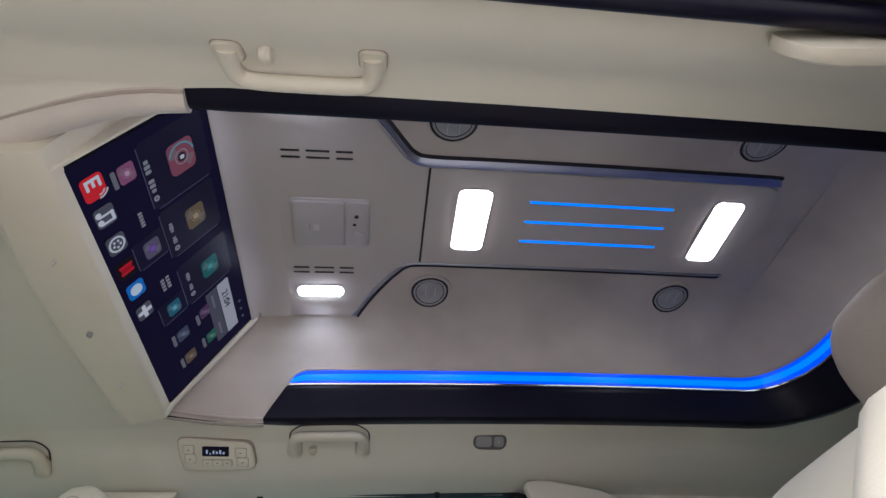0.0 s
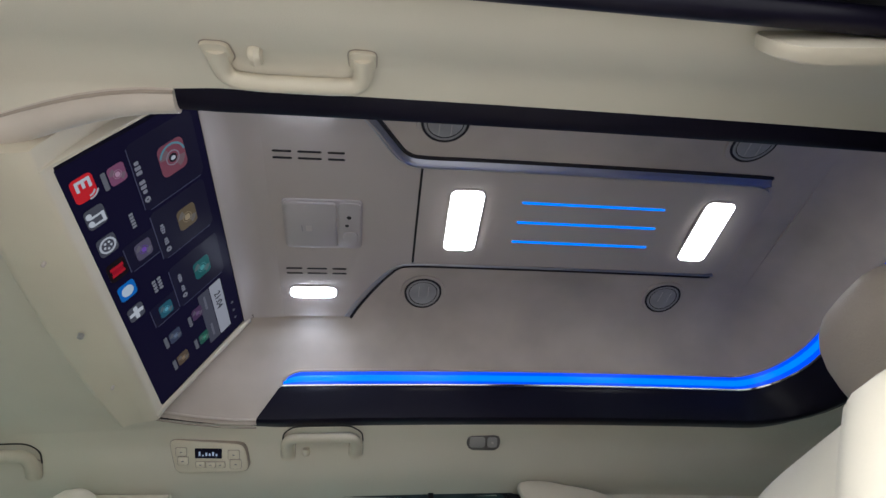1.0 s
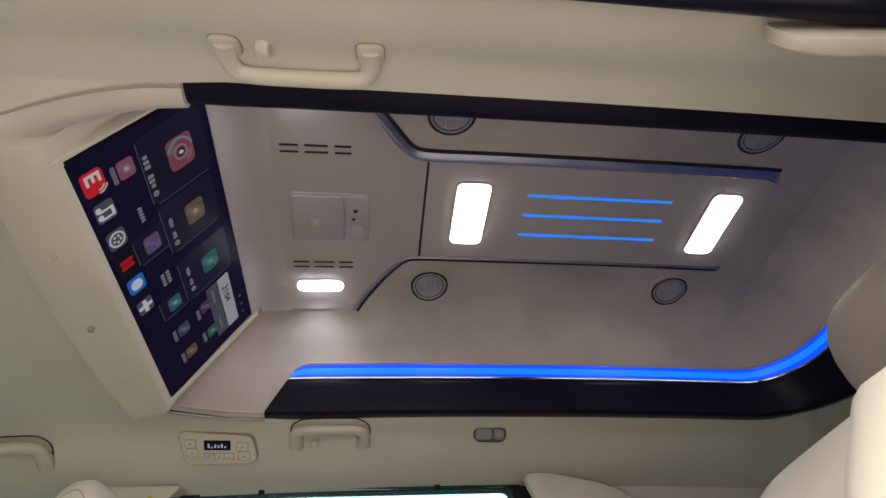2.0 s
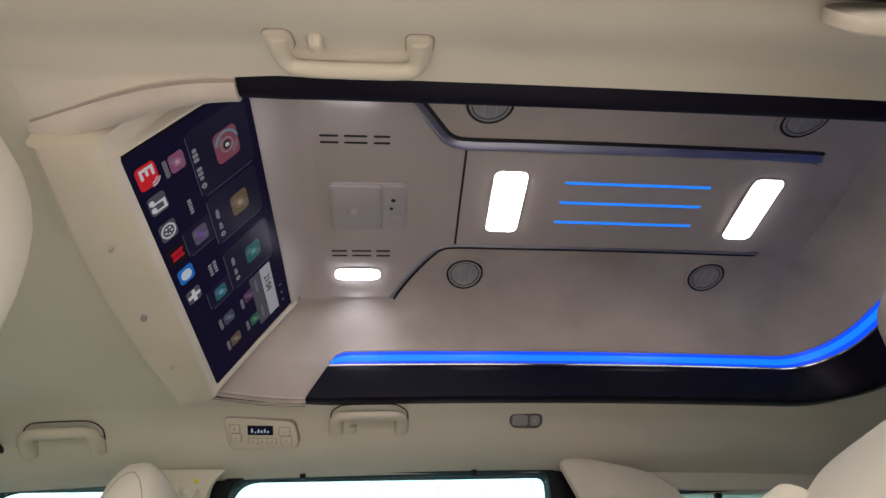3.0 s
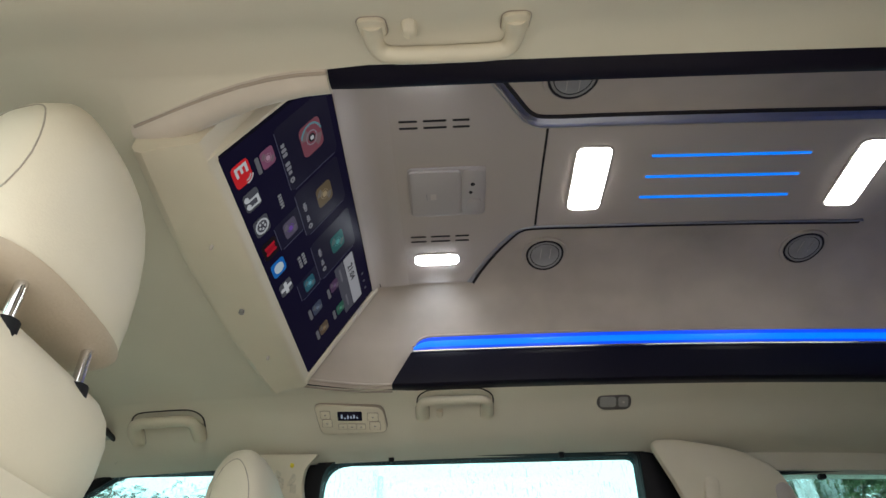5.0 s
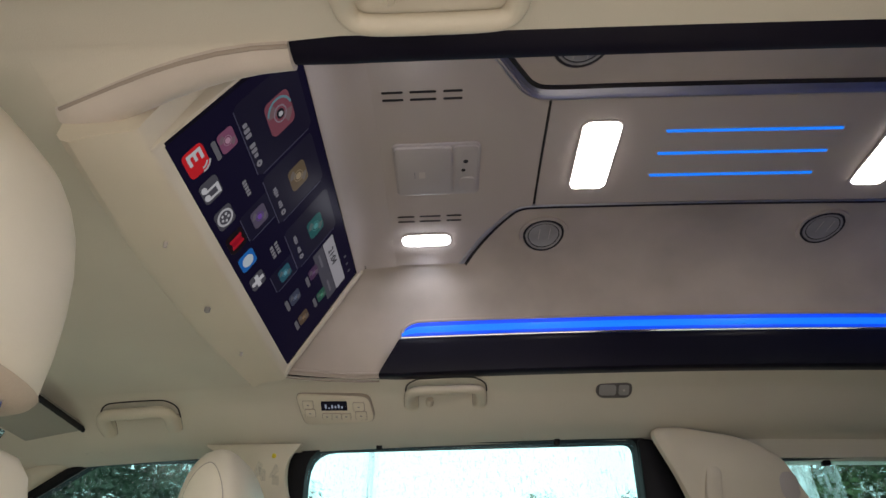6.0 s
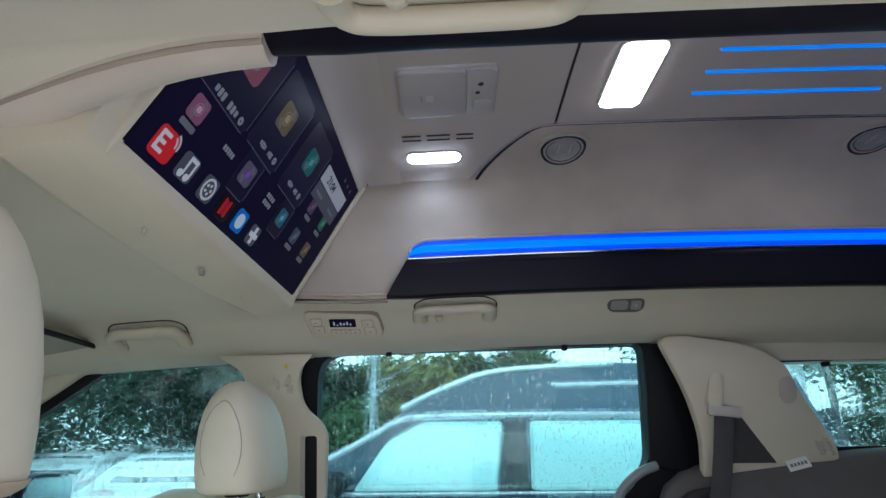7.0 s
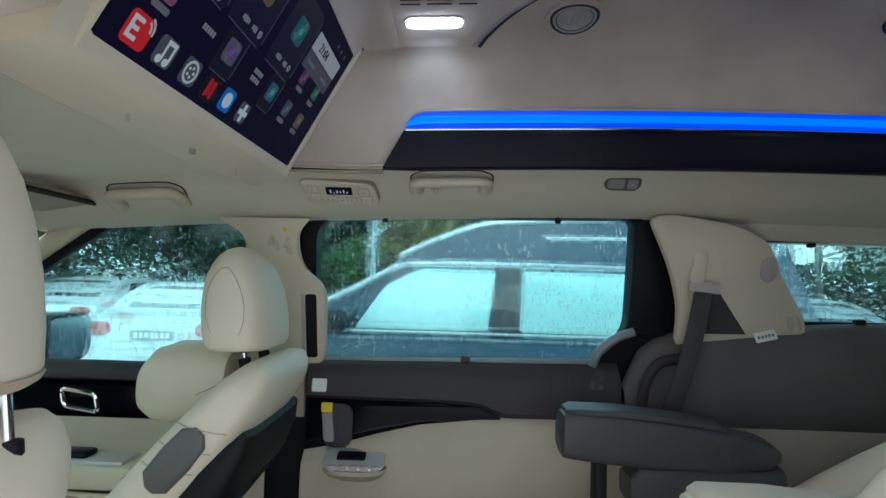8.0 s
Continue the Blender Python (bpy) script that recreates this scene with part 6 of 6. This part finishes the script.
def tree(x, y, high, spread, leaf, count, low=0.3, name="tree", label="leafy green tree at the edge of the car park"):
    t = thing(name, (x, y, GROUND), label, name, "trees")
    bm = tube(smooth_path([(x, y, GROUND - 0.05), (x + 0.05, y, high * 0.3), (x - 0.05, y + 0.05, high * 0.75)], 4), [0.11 * (1 - 0.07 * k) for k in range(9)], 8)
    for k in range(7):
        a, h = random.uniform(0, 6.28), high * random.uniform(0.25, 0.7)
        tube([(x, y, h), (x + 0.4 * spread * math.cos(a), y + 0.4 * spread * math.sin(a), h + 0.25), (x + 0.8 * spread * math.cos(a), y + 0.8 * spread * math.sin(a), h + 0.7)], [0.04, 0.028, 0.01], 6, bm=bm)
    part("trunk", bm, BARK, t)
    hubs = [(x + random.gauss(0, 0.42) * spread, y + random.gauss(0, 0.4) * spread, high * (low + (1 - low) * random.random() ** 0.8), random.uniform(0.22, 0.5) * spread * 0.8) for _ in range(26)]
    verts, faces = [], []
    for _ in range(count):
        hx_, hy_, hz_, hr_ = random.choice(hubs)
        c = Vector((hx_ + random.gauss(0, 0.5) * hr_, hy_ + random.gauss(0, 0.5) * hr_, max(0.05, hz_ + random.gauss(0, 0.45) * hr_)))
        a = Vector((random.gauss(0, 1), random.gauss(0, 1), random.gauss(0, 0.6))).normalized() * random.uniform(0.06, 0.13)
        b = a.cross(Vector((random.gauss(0, 1), random.gauss(0, 1), random.gauss(0, 1)))).normalized() * a.length * 0.5
        n = len(verts)
        verts += [c - a, c + b, c + a, c - b]
        faces.append((n, n + 1, n + 2, n + 3))
    me = bpy.data.meshes.new("crown")
    me.from_pydata([tuple(v) for v in verts], [], faces)
    me.materials.append(leaf)
    ob = new("crown", me)
    ob.parent = t
    ob.matrix_parent_inverse = Matrix.Translation(t.location).inverted()


for x, y, h, sp, lf in ((-7.8, 9.6, 4.2, 1.5, LEAFD), (-6.3, 12.0, 4.6, 1.6, LEAFD), (-5.0, 12.5, 4.4, 1.5, LEAFD), (-9.5, 11, 4.6, 1.8, LEAFD), (-3.4, 13.0, 3.0, 1.3, LEAFD), (-0.9, 12.5, 2.9, 1.2, LEAFY), (0.3, 13.5, 3.1, 1.3, LEAF), (1.6, 13.0, 3.3, 1.3, LEAF), (-2.2, 11.5, 1.7, 1.2, LEAF),
                       (3.4, 13.0, 2.7, 1.4, LEAF), (6.0, 12.0, 4.8, 1.7, LEAF), (8.0, 12.0, 6.4, 2.0, LEAF), (10.3, 12.5, 6.8, 2.2, LEAFD), (13.0, 12.0, 6.6, 2.2, LEAF), (5.0, 14.0, 2.6, 1.4, LEAFD)):
    tree(x, y, h, sp, lf, 6500)
random.seed(8)
verts, faces = [], []
for _ in range(60000):
    x, y = random.uniform(-16, 18), random.gauss(15.5, 0.45)
    top = 1.75 + 0.35 * noise.noise((x * 0.5, 0, 0)) + (1.9 if x < 0 else 0.3) * min(1.0, max(0.0, (abs(x - 0.5) - 3.0) / 1.5))
    c = Vector((x, y, random.uniform(GROUND, top)))
    a = Vector((random.gauss(0, 1), random.gauss(0, 1), random.gauss(0, 0.6))).normalized() * random.uniform(0.05, 0.10)
    b = a.cross(Vector((random.gauss(0, 1), random.gauss(0, 1), random.gauss(0, 1)))).normalized() * a.length * 0.55
    n = len(verts)
    verts += [c - a, c + b, c + a, c - b]
    faces.append((n, n + 1, n + 2, n + 3))
me = bpy.data.meshes.new("hedge")
me.from_pydata([tuple(v) for v in verts], [], faces)
me.materials.append(LEAFD)
tagged(new("hedge", me), "dark green hedge along the car park", "hedge", kind="stuff")
